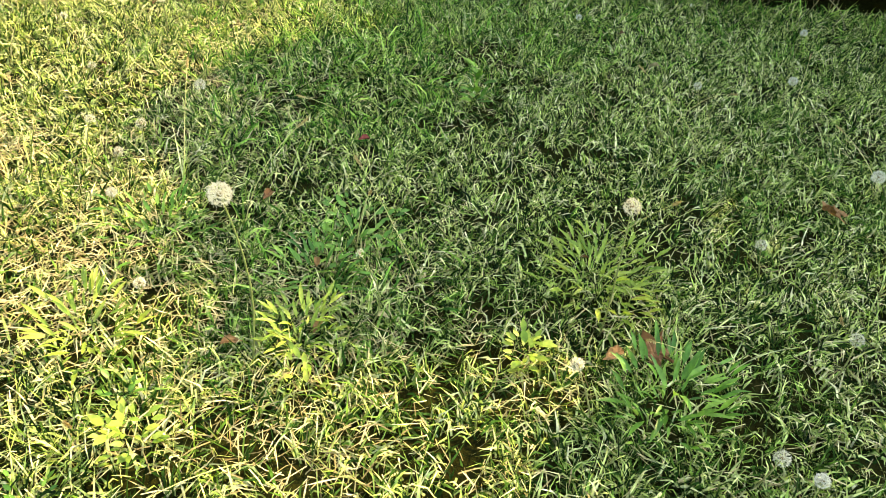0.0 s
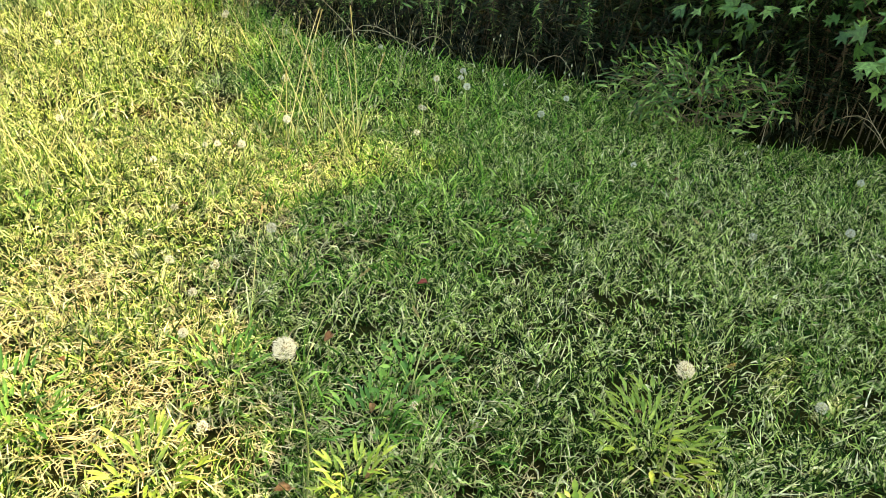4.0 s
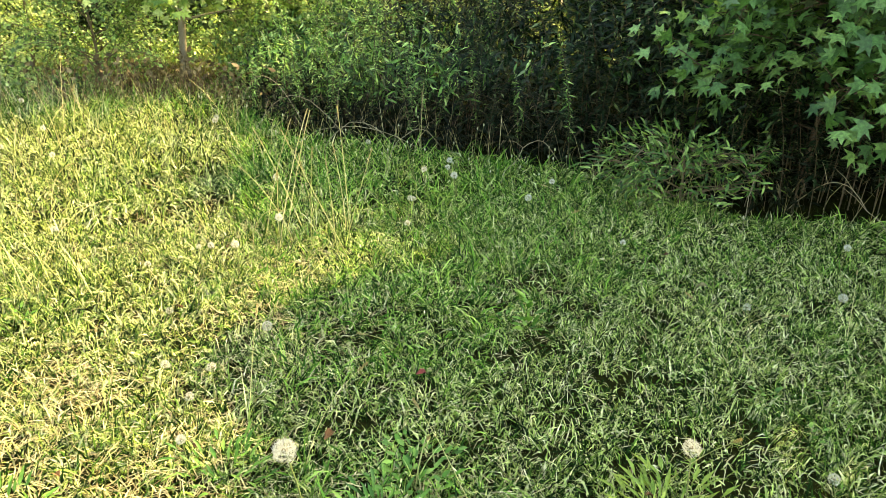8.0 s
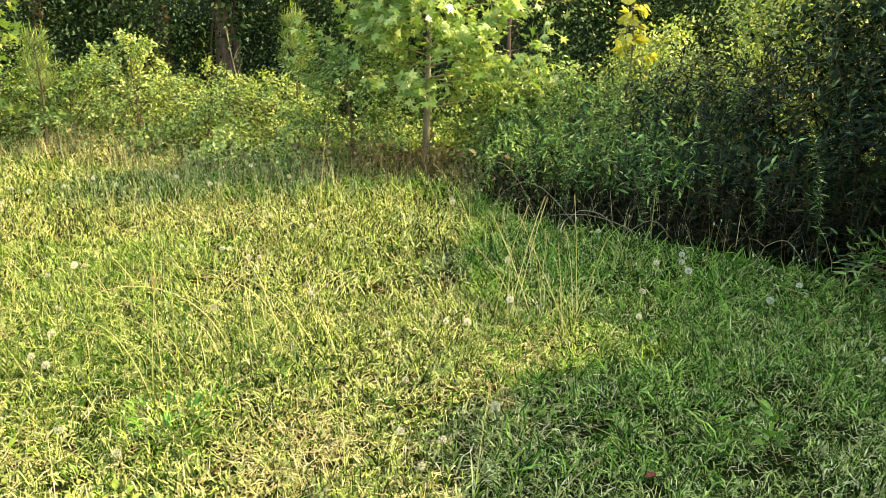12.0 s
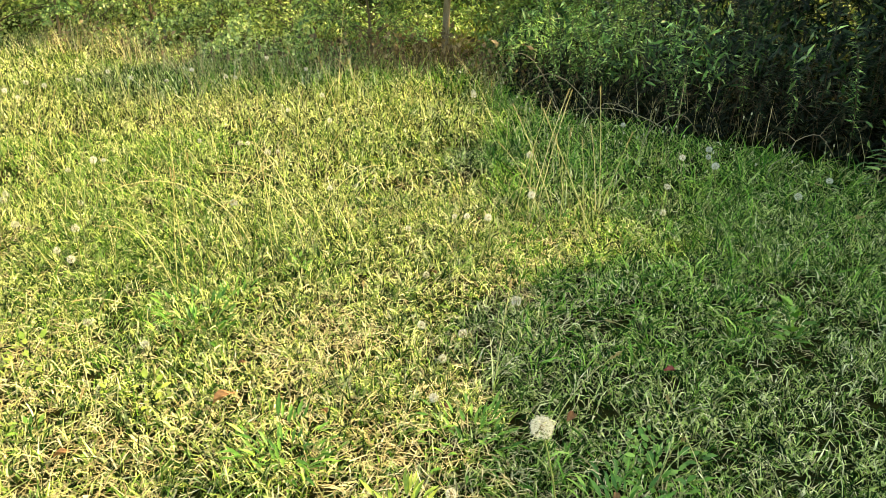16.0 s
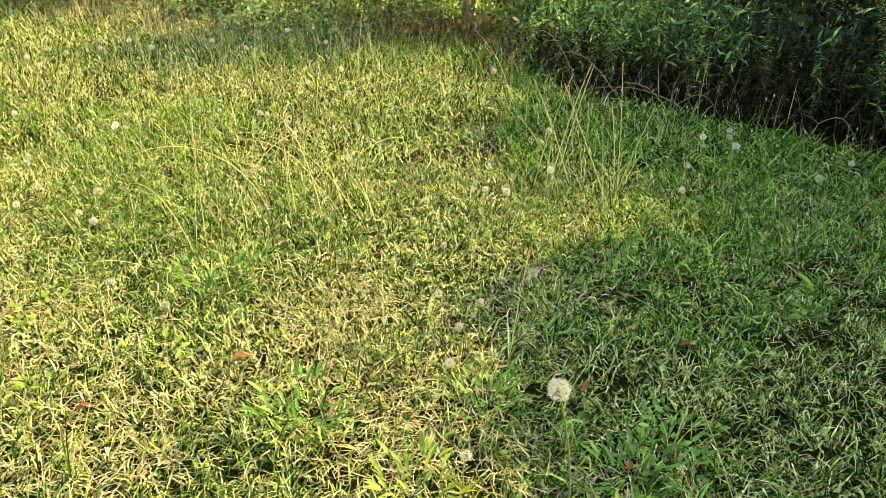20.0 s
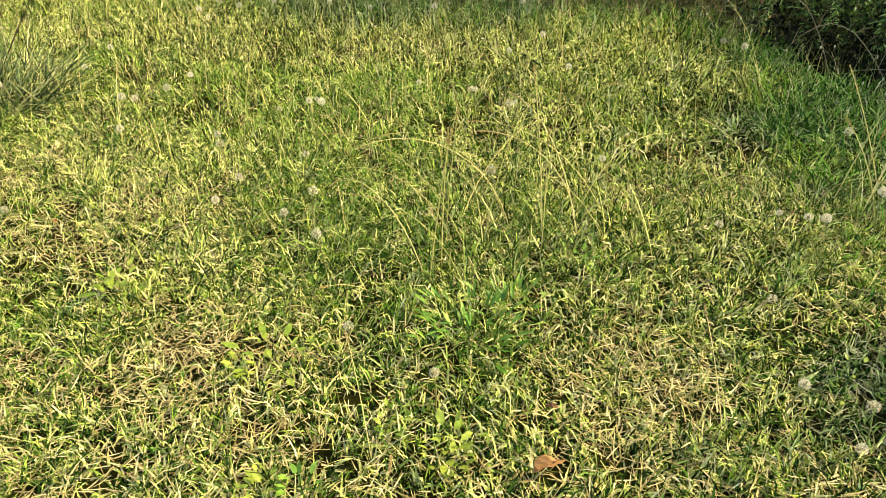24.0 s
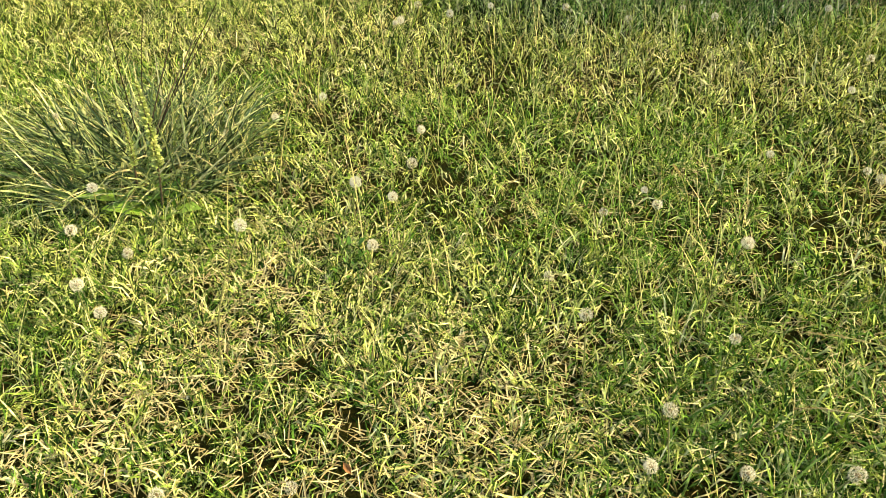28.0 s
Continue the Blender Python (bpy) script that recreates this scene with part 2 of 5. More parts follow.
M_DEADSTEM = solid_material("dead_stem", [(0.3, (0.19, 0.155, 0.10)), (0.7, (0.38, 0.32, 0.22))], 25, 0.8, 0.3)
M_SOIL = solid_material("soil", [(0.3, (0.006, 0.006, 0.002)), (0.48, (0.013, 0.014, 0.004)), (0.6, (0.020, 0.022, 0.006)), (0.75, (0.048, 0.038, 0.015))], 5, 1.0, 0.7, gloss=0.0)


def grown_over(m, centre, near, far, stops):
    """Ground that turns into a closed sward away from the worn lawn."""
    nt = m.node_tree
    p = nt.nodes["Principled BSDF"]
    old = p.inputs["Base Color"].links[0].from_socket
    g, d, k, mix = nt.nodes.new("ShaderNodeNewGeometry"), nt.nodes.new("ShaderNodeVectorMath"), nt.nodes.new("ShaderNodeMapRange"), nt.nodes.new("ShaderNodeMix")
    d.operation, d.inputs[1].default_value = "DISTANCE", centre
    nt.links.new(g.outputs["Position"], d.inputs[0])
    k.inputs[1].default_value, k.inputs[2].default_value = near, far
    nt.links.new(d.outputs["Value"], k.inputs[0])
    r = ramp_node(nt, stops)
    nt.links.new(noise_node(nt, 26, 6, 0.75).outputs[0], r.inputs[0])
    mix.data_type = "RGBA"
    nt.links.new(k.outputs[0], mix.inputs[0])
    nt.links.new(old, mix.inputs[6])
    nt.links.new(r.outputs[0], mix.inputs[7])
    nt.links.new(mix.outputs[2], p.inputs["Base Color"])


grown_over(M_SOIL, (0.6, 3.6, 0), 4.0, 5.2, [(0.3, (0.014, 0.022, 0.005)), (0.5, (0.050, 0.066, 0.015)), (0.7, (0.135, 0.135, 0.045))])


# ---- helpers of form ----
def value_noise(x, y, scale, seed):
    """Smooth noise from 0 to 1 over the plan."""
    g = np.random.RandomState(seed).rand(64, 64)
    u, v = np.asarray(x) / scale + 1000.3, np.asarray(y) / scale + 1000.7
    i, j = np.floor(u).astype(int), np.floor(v).astype(int)
    f, h = u - i, v - j
    f, h = f * f * (3 - 2 * f), h * h * (3 - 2 * h)
    a, b, c, d = g[i % 64, j % 64], g[(i + 1) % 64, j % 64], g[i % 64, (j + 1) % 64], g[(i + 1) % 64, (j + 1) % 64]
    return (a * (1 - f) + b * f) * (1 - h) + (c * (1 - f) + d * f) * h


def ground_z(x, y):
    return 0.045 * (value_noise(x, y, 1.1, 3) - 0.5) + 0.03 * (value_noise(x, y, 0.35, 4) - 0.5)


class Build:
    """Collects vertices and faces, then makes one mesh."""

    def __init__(self):
        self.v, self.f, self.n = [], {3: [], 4: []}, 0

    def add(self, verts, *faces):
        self.v.append(np.asarray(verts, float).reshape(-1, 3))
        for f in faces:
            f = np.asarray(f, int)
            if f.size:
                self.f[f.shape[1]].append(f + self.n)
        self.n += len(self.v[-1])
        return self

    def mesh(self, name, material, smooth=True):
        me = bpy.data.meshes.new(name)
        v = np.concatenate(self.v)
        groups = [np.concatenate(g) for g in self.f.values() if g]
        loops = np.concatenate([g.ravel() for g in groups])
        sizes = np.concatenate([np.full(len(g), g.shape[1]) for g in groups])
        me.vertices.add(len(v))
        me.vertices.foreach_set("co", v.astype(np.float32).ravel())
        me.loops.add(len(loops))
        me.loops.foreach_set("vertex_index", loops.astype(np.int32))
        me.polygons.add(len(sizes))
        me.polygons.foreach_set("loop_start", (np.cumsum(sizes) - sizes).astype(np.int32))
        me.polygons.foreach_set("use_smooth", np.full(len(sizes), smooth))
        me.update(calc_edges=True)
        me.materials.append(material)
        return me


def part(name, me, parent, label=""):
    ob = new(name, me)
    ob.parent = parent
    return tagged(ob, label) if label else ob


def thing(name, place, label, category, group="", kind="", turn=0, size=1.0):
    ob = new(name)
    ob.empty_display_size = 0.1
    ob.matrix_basis = Matrix.Translation(place) @ Matrix.Rotation(turn, 4, "Z") @ Matrix.Scale(size, 4)
    return tagged(ob, label, category, group, kind)


def unit(a):
    return a / np.maximum(np.linalg.norm(a, axis=-1, keepdims=True), 1e-9)


def blades(b, base, az, length, width, lean, curl, levels=3, twist=None):
    """Grass blades: strips that start with a lean and bend further towards their tips."""
    n = len(base)
    ang = lean
    side = np.stack([-np.sin(az), np.cos(az), 0 * az], 1)
    if twist is not None:
        mid = lean + 0.5 * curl
        face = np.stack([-np.cos(az) * np.cos(mid), -np.sin(az) * np.cos(mid), np.sin(mid)], 1)
        side = side * np.cos(twist)[:, None] + face * np.sin(twist)[:, None]
    p = base.astype(float).copy()
    rows = []
    for k in range(levels):
        w = width * max(0.15, (1 - (k / levels) ** 2.2)) * 0.5 if k else width * 0.35
        rows += [p - side * np.reshape(w, (-1, 1)), p + side * np.reshape(w, (-1, 1))]
        a = ang + curl * k / max(1, levels - 1)
        step = (length / levels)[:, None]
        p = p + step * np.stack([np.cos(az) * np.sin(a), np.sin(az) * np.sin(a), np.cos(a)], 1)
    rows.append(p)
    m = 2 * levels + 1
    verts = np.stack(rows, 1).reshape(-1, 3)
    o = np.arange(n)[:, None] * m
    quads = [o + np.array([2 * k, 2 * k + 1, 2 * k + 3, 2 * k + 2]) for k in range(levels - 1)]
    tris = o + np.array([m - 3, m - 2, m - 1])
    b.add(verts, *([np.concatenate(quads)] if quads else []), tris)


LEAVES = {
    "chip": ([(0, 0, 0), (-0.3, 0.45, 0.08), (0.3, 0.45, 0.08), (0, 1, -0.05)], [(0, 3, 1), (0, 2, 3)]),
    "slip": ([(0, 0, 0), (-0.105, 0.45, 0.05), (0.105, 0.45, 0.05), (0, 1, -0.12)], [(0, 3, 1), (0, 2, 3)]),
    "lance": ([(0, 0, 0), (-0.095, 0.3, 0.03), (0, 0.32, 0), (0.095, 0.3, 0.03), (-0.085, 0.62, 0.01), (0, 0.64, -0.02), (0.085, 0.62, 0.01), (0, 1, -0.12)],
              [(0, 2, 1), (0, 3, 2), (1, 2, 5), (1, 5, 4), (2, 3, 6), (2, 6, 5), (4, 5, 7), (5, 6, 7)]),
    "spear": ([(0, 0, 0), (-0.095, 0.42, 0.03), (0, 0.42, 0), (0.095, 0.42, 0.03), (0, 1, -0.12)], [(0, 2, 1), (0, 3, 2), (1, 2, 4), (2, 3, 4)]),
    "oval": ([(0, 0, 0), (-0.2, 0.25, 0.04), (0, 0.3, 0), (0.2, 0.25, 0.04), (-0.23, 0.6, 0.02), (0, 0.64, -0.02), (0.23, 0.6, 0.02), (0, 1, -0.1)],
             [(0, 2, 1), (0, 3, 2), (1, 2, 5), (1, 5, 4), (2, 3, 6), (2, 6, 5), (4, 5, 7), (5, 6, 7)]),
}


def star_leaf():
    """Five pointed lobes round a palm, with a short stalk end."""
    v = [(0, 0.3, 0)]
    spec = [(-90, 0.3), (-62, 0.30), (-22, 0.62), (6, 0.27), (38, 0.72), (60, 0.32), (90, 0.74), (120, 0.32), (142, 0.72), (174, 0.27), (202, 0.62), (242, 0.30)]
    for a, r in spec:
        x, y = r * math.cos(radians(a)), 0.3 + r * math.sin(radians(a))
        v.append((x, y, 0.03 - 0.22 * r * r))
    n = len(spec)
    return v, [(0, 1 + k, 1 + (k + 1) % n) for k in range(n)]


LEAVES["star"] = star_leaf()


def scatter(b, kind, pos, axis, normal, size):
    """Leaves of one kind at places, along their axes."""
    lv, lf = LEAVES[kind]
    lv, lf = np.array(lv, float), np.array(lf, int)
    t = unit(np.asarray(axis, float))
    n = unit(normal - (normal * t).sum(1, keepdims=True) * t)
    s = np.cross(t, n)
    size = np.reshape(size, (-1, 1, 1)) * np.ones((len(pos), 1, 1))
    v = pos[:, None, :] + size * (lv[None, :, 0:1] * s[:, None] + lv[None, :, 1:2] * t[:, None] + lv[None, :, 2:3] * n[:, None])
    f = (np.arange(len(pos))[:, None, None] * len(lv) + lf[None]).reshape(-1, 3)
    b.add(v.reshape(-1, 3), f)


def tube(b, pts, radii, sides=6):
    pts, radii = np.asarray(pts, float), np.asarray(radii, float)
    d = unit(np.gradient(pts, axis=0))
    ref = np.array([0.31, 0.17, 0.93]) if abs(d[0] @ np.array([0.31, 0.17, 0.93])) < 0.9 else np.array([1.0, 0, 0.1])
    u = unit(np.cross(d, ref))
    w = np.cross(d, u)
    a = np.arange(sides) * 2 * math.pi / sides
    ring = pts[:, None] + radii[:, None, None] * (np.cos(a)[None, :, None] * u[:, None] + np.sin(a)[None, :, None] * w[:, None])
    k, j = np.meshgrid(np.arange(len(pts) - 1), np.arange(sides), indexing="ij")
    j2 = (j + 1) % sides
    q = np.stack([k * sides + j, k * sides + j2, (k + 1) * sides + j2, (k + 1) * sides + j], -1).reshape(-1, 4)
    b.add(ring.reshape(-1, 3), q)


def grow(rng, height, spread, limbs, lo=0.15, trunk_r=0.03, lean=(0, 0), twigs=6, rise=0.5, full=0.6, split=False):
    """A trunk, its limbs with twigs, and the places on them where leaves sit."""
    k = np.linspace(0, 1, 9)
    wob = np.cumsum(rng.normal(0, 0.012 * height, (9, 2)), 0) * k[:, None]
    trunk = np.stack([lean[0] * k ** 1.5 + wob[:, 0], lean[1] * k ** 1.5 + wob[:, 1], height * k], 1)
    tr = trunk_r * (1.05 - k) ** 0.8 + 0.003
    tr[0] *= 1.35
    out, anchors = [], []
    for i in range(limbs):
        f = lo + (0.97 - lo) * (i + rng.rand() * 0.7) / limbs
        st = np.array([np.interp(f, k, trunk[:, c]) for c in range(3)])
        az = i * 2.4 + rng.normal(0, 0.4)
        ln = spread * ((1 - f) ** full + 0.18) * rng.uniform(0.75, 1.15)
        s = np.linspace(0, 1, 5)
        up = rise * rng.uniform(0.5, 1.2)
        d = np.array([math.cos(az), math.sin(az), 0])
        pts = st + ln * (s[:, None] * d + np.stack([0 * s, 0 * s, up * s - 0.35 * up * s ** 2], 1)) + rng.normal(0, 0.02 * ln, (5, 3)) * s[:, None]
        r0 = max(0.0025, np.interp(f, k, tr) * 0.34)
        b, side = Build(), []
        tube(b, pts, r0 * (1.05 - s) + 0.0015, 5)
        for j in range(twigs):
            q = 0.25 + 0.75 * (j + rng.rand()) / twigs
            p0 = np.array([np.interp(q, s, pts[:, c]) for c in range(3)])
            e = unit(d * 0.6 + rng.normal(0, 0.7, 3) + np.array([0, 0, 0.25]))
            tl = ln * rng.uniform(0.2, 0.42)
            tp = np.stack([p0, p0 + e * tl * 0.5, p0 + e * tl + np.array([0, 0, -0.08 * tl])])
            side.append(Build() if split else b)
            tube(side[-1], tp, np.array([0.35, 0.25, 0.12]) * r0 + 0.001, 4)
            for q2 in np.linspace(0.15, 1, 5):
                anchors.append((*(p0 + e * tl * q2), *unit(d * 0.5 + e)))
        out.append((b, side if split else []))
    bt = Build()
    tube(bt, trunk, tr, 9)
    top = trunk[-1]
    for _ in range(8):
        anchors.append((*(top + rng.normal(0, 0.05, 3)), *unit(rng.normal(0, 0.5, 3) + np.array([0, 0, 0.6]))))
    return bt, out, np.array(anchors)


def leaf_places(rng, anchors, n, jitter, droop=0.3, loose=0.5):
    a = anchors[rng.randint(0, len(anchors), n)]
    pos = a[:, :3] + rng.normal(0, jitter, (n, 3))
    axis = unit(a[:, 3:] + rng.normal(0, loose, (n, 3)) + np.array([0, 0, -droop]))
    out = unit(pos * np.array([1.0, 1.0, 0.0]))
    normal = unit(rng.normal(0, 0.5, (n, 3)) + 0.75 * out + np.array([0, 0, 0.9]))
    return pos, axis, normal


def woody(name, place, label, category, seed, leaf, leaf_mat, leaf_size, leaves, height, spread, limbs, bark=None, single=0, group="", jitter=0.04, droop=0.3, **kw):
    """A tree or shrub: trunk, limbs, a crown of leaves; the leaves nearest the lawn may be pieces of their own."""
    rng = np.random.RandomState(seed)
    t = thing(name, place, label, category, group)
    bt, limb_list, anchors = grow(rng, height, spread, limbs, split=single > 0, **kw)
    bark = bark or M_TWIG
    part("trunk", bt.mesh("trunk", bark), t)
    for b, side in limb_list:
        limb = part("limb", b.mesh("limb", bark), t)
        for g in side:
            part("twig", g.mesh("twig", bark), limb)
    pos, axis, normal = leaf_places(rng, anchors, leaves, jitter, droop)
    keep = pos[:, 2] > 0.03
    pos, axis, normal = pos[keep], axis[keep], normal[keep]
    size = leaf_size * rng.uniform(0.6, 1.2, len(pos))
    order = np.argsort(pos @ np.array([0.45, 0.85, 0.25]))
    own = set(order[:single].tolist())
    rest = np.array([i for i in range(len(pos)) if i not in own])
    b = Build()
    scatter(b, leaf, pos[rest], axis[rest], normal[rest], size[rest])
    part("crown", b.mesh("crown", leaf_mat), t)
    if own:
        one = Build()
        scatter(one, leaf, np.zeros((1, 3)), np.array([[0, 1.0, 0]]), np.array([[0, 0, 1.0]]), np.array([1.0]))
        me = one.mesh("leaf", leaf_mat)
        for i in order[:single]:
            tx, nz = axis[i], normal[i]
            nz = unit(nz - (nz @ tx) * tx)
            sx = np.cross(tx, nz)
            ob = part("leaf", me, t)
            ob.matrix_basis = Matrix(((sx[0], tx[0], nz[0], pos[i][0]), (sx[1], tx[1], nz[1], pos[i][1]), (sx[2], tx[2], nz[2], pos[i][2]), (0, 0, 0, 1))) @ Matrix.Scale(float(size[i]), 4)
    return t


# ---- ground ----
def build_ground():
    u = np.linspace(-1, 1, 181)
    s = np.sign(u) * (np.abs(u) * 9 + 190 * np.abs(u) ** 5)
    gx, gy = np.meshgrid(s - 1.0, s + 4.0, indexing="ij")
    v = np.stack([gx, gy, ground_z(gx, gy)], -1).reshape(-1, 3)
    n = len(s)
    i, j = np.meshgrid(np.arange(n - 1), np.arange(n - 1), indexing="ij")
    q = np.stack([i * n + j, (i + 1) * n + j, (i + 1) * n + j + 1, i * n + j + 1], -1).reshape(-1, 4)
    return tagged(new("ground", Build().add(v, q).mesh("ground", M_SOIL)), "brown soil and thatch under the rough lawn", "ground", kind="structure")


build_ground()


# ---- grass ----
def edge_y(x):
    """Where the lawn ends and the thicket begins."""
    return np.interp(x, [-8, -4.7, -3.3, -2.7, -2.0, -1.0, 0.0, 0.3, 0.75, 1.4, 1.9, 2.3, 2.6, 3.2, 5], [8.3, 7.7, 7.2, 6.55, 6.15, 6.0, 5.9, 5.55, 4.95, 4.45, 4.1, 3.7, 3.1, 2.8, 2.5])


NEAR, MID, FAR = (-5.2, 4.6, -0.2, 3.5), (-6.8, 4.2, 3.5, 5.6), (-8.5, 2.4, 5.6, 8.6)


def sown(rng, x0, x1, y0, y1, density):
    n = int((x1 - x0) * (y1 - y0) * density)
    return rng.uniform(x0, x1, n), rng.uniform(y0, y1, n)


def rise_of(x, y):
    """How tall the grass stands: short by the lawn, longer towards the thicket."""
    far = np.clip((y - 2.4 + 0.25 * np.clip(-x, 0, 4)) / 3.2, 0, 1)
    return 0.036 + 0.065 * far + 0.045 * value_noise(x, y, 0.45, 11) * (0.5 + far) + 0.022 * value_noise(x, y, 0.14, 12)


BARE = [(0.62, 0.98, 0.30), (0.15, 0.92, 0.30), (-0.25, 1.42, 0.26), (-0.85, 1.50, 0.34), (-1.5, 2.05, 0.36), (1.02, 1.0, 0.18), (-0.45, 2.15, 0.3), (-2.3, 2.5, 0.4)]


def dryness(x, y):
    """1 in the middle of the worn patches where dead straw shows, 0 outside them."""
    return np.max([np.clip(1.5 - 1.5 * np.hypot(x - cx, y - cy) / r, 0, 1) for cx, cy, r in BARE], 0) * np.clip(2.2 * value_noise(x, y, 0.12, 14) - 0.25, 0, 1)


def way_off(x, y):
    """Metres beyond the part of the lawn that is grown thickly."""
    lo = np.interp(y, [0.4, 0.8, 1.1, 1.7, 2.6, 3.8, 5.0, 8.0], [0.3, -0.5, -1.6, -2.5, -3.6, -4.65, -5.7, -7.2])
    hi = np.interp(y, [0.4, 0.8, 1.4, 2.0, 3.0, 5.0], [1.6, 1.85, 2.4, 3.0, 4.0, 5.8])
    return np.maximum(np.maximum(lo - x, x - hi), 0.45 - y)


def close_by(x, y, rng):
    """Thick growth that thins out raggedly over a metre beyond."""
    return rng.rand(len(x)) < 1 - way_off(x, y) / (0.35 + 0.9 * value_noise(x, y, 0.5, 13))


def grass(name, label, seed, zone, density, width, mat, lean=(0.15, 1.25), curl=(0.1, 1.3), tall=1.0, levels=3, thin=0.25, beyond=0.35, fade=True):
    rng = np.random.RandomState(seed)
    y0 = zone[2]
    x, y = sown(rng, *zone, density)
    keep = (rng.rand(len(x)) < thin + (1 - thin) * value_noise(x, y, 0.22, seed + 1) * 1.5) & (y < edge_y(x) + np.where(x < 0.5, beyond, -0.06))
    keep &= (close_by(x, y, rng) & (rng.rand(len(x)) > 0.6 * dryness(x, y)) & (rng.rand(len(x)) < 0.07 + 2.0 * np.clip(value_noise(x, y, 0.04, 15) - 0.25, 0, 1))) if fade else way_off(x, y) > 0.3
    if mat is M_MEADOW:
        keep &= (x < 0.25) | (y < 3.3) | (rng.rand(len(x)) < 0.72)
    x, y = x[keep], y[keep]
    n = len(x)
    h = rise_of(x, y)
    b = Build()
    ln = h * tall * rng.uniform(0.55, 1.4, n) * np.interp(x, [-2.4, -1.2], [0.66, 1.0])
    way = 12.6 * value_noise(x, y, 0.11, seed + 2) + rng.normal(0, 1.1, n)
    lw = lean[0] + (lean[1] - lean[0]) * rng.beta(1.6, 1.6, n) * np.clip(1.25 - 4 * (h - 0.06), 0.45, 1)
    blades(b, np.stack([x, y, ground_z(x, y) - 0.004 + 0.25 * h * rng.rand(n) ** 2], 1), way, ln, width * rng.uniform(0.6, 1.35, n) * (np.interp(x, [-1.8, -0.4], [0.68, 1.0]) * np.interp(y, [5.0, 6.5], [1.0, 1.3]) if y0 >= 3.5 else np.interp(x, [-2.6, -1.3], [0.9, 1.0])), lw, rng.uniform(*curl, n), levels, rng.normal(0, 0.95, n))
    return tagged(new(name, b.mesh(name, mat)), label, "grass", kind="stuff")


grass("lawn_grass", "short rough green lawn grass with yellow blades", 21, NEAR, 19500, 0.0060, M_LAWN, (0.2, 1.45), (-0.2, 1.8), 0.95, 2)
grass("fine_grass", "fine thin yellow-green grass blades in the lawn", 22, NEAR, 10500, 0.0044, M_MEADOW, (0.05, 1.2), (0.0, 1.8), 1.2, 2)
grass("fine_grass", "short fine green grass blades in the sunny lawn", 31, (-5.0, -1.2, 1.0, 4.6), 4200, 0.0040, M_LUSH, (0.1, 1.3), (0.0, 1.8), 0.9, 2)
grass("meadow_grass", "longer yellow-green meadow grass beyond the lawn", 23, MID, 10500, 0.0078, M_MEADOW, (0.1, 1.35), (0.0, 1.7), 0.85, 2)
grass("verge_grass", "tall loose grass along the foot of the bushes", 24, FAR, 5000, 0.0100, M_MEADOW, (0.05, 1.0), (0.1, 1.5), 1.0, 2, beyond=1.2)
# Lush blades where the ground lies shaded; part of their green paints that shade.
grass("lush_grass", "longer lush green grass along the thicket's foot, deeper green for its shade", 25, (0.15, 4.2, 2.3, 5.8), 3600, 0.0062, M_LUSH, (0.05, 1.0), (0.2, 1.5), 1.25)
grass("lush_grass", "longer lush green grass before the bushes, deeper green for their shade", 26, (-2.3, 0.5, 5.6, 7.3), 1500, 0.006, M_LUSH, (0.05, 0.9), (0.2, 1.3), 1.3, beyond=0.9)
for k, zone in enumerate([(-9, 7, -3.5, 0.8), (-9, -1.6, 0.8, 2.6), (-9, -3.6, 2.6, 8), (2.0, 7, 0.8, 2.8)]):
    grass("outer_grass", "rough lawn grass on the open ground around", 150 + k, zone, 640, 0.013, M_LAWN, (0.3, 1.4), (0.2, 1.4), 1.5, 2, 0.6, fade=False)


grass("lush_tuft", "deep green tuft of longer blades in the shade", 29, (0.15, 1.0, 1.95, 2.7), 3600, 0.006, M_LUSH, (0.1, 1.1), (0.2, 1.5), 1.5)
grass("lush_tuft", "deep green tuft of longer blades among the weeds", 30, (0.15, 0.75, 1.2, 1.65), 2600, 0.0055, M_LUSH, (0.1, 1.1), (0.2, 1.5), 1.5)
# Dark blades also stand for the shadow streak left of the arching stalks.
grass("lush_tuft", "darker green tuft in the sunny lawn, also standing for a shadow streak", 27, (-2.1, -1.2, 2.5, 3.0), 1700, 0.006, M_TUFT, (0.1, 1.1), (0.2, 1.5), 1.4)
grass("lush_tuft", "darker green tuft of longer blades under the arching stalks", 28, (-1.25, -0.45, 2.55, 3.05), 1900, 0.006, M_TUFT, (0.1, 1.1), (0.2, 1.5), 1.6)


def grass_stems():
    """Thin upright flowering stems that stand over the meadow."""
    rng = np.random.RandomState(46)
    x, y = sown(rng, -6.5, 1.6, 1.6, 7.4, 130)
    keep = (rng.rand(len(x)) < np.clip((y - 1.6 - 0.5 * np.clip(x + 1.0, 0, 2)) / 2.2, 0.04, 1) * (0.2 + value_noise(x, y, 0.3, 47)) * np.interp(x, [-3.0, -1.6], [0.4, 1.0])) & (y < edge_y(x) + 0.3) & close_by(x, y, rng)
    x, y = x[keep], y[keep]
    n = len(x)
    b = Build()
    blades(b, np.stack([x, y, ground_z(x, y)], 1), 2.6 + rng.normal(0, 1.4, n), rise_of(x, y) * rng.uniform(1.4, 2.9, n), rng.uniform(0.0016, 0.0032, n), np.abs(rng.normal(0, 0.3, n)), rng.uniform(0, 0.9, n), 4, rng.normal(0, 0.9, n))
    tagged(new("grass_stems", b.mesh("grass_stems", M_CULM)), "thin pale upright grass stems over the meadow", "grass", kind="stuff")


grass_stems()


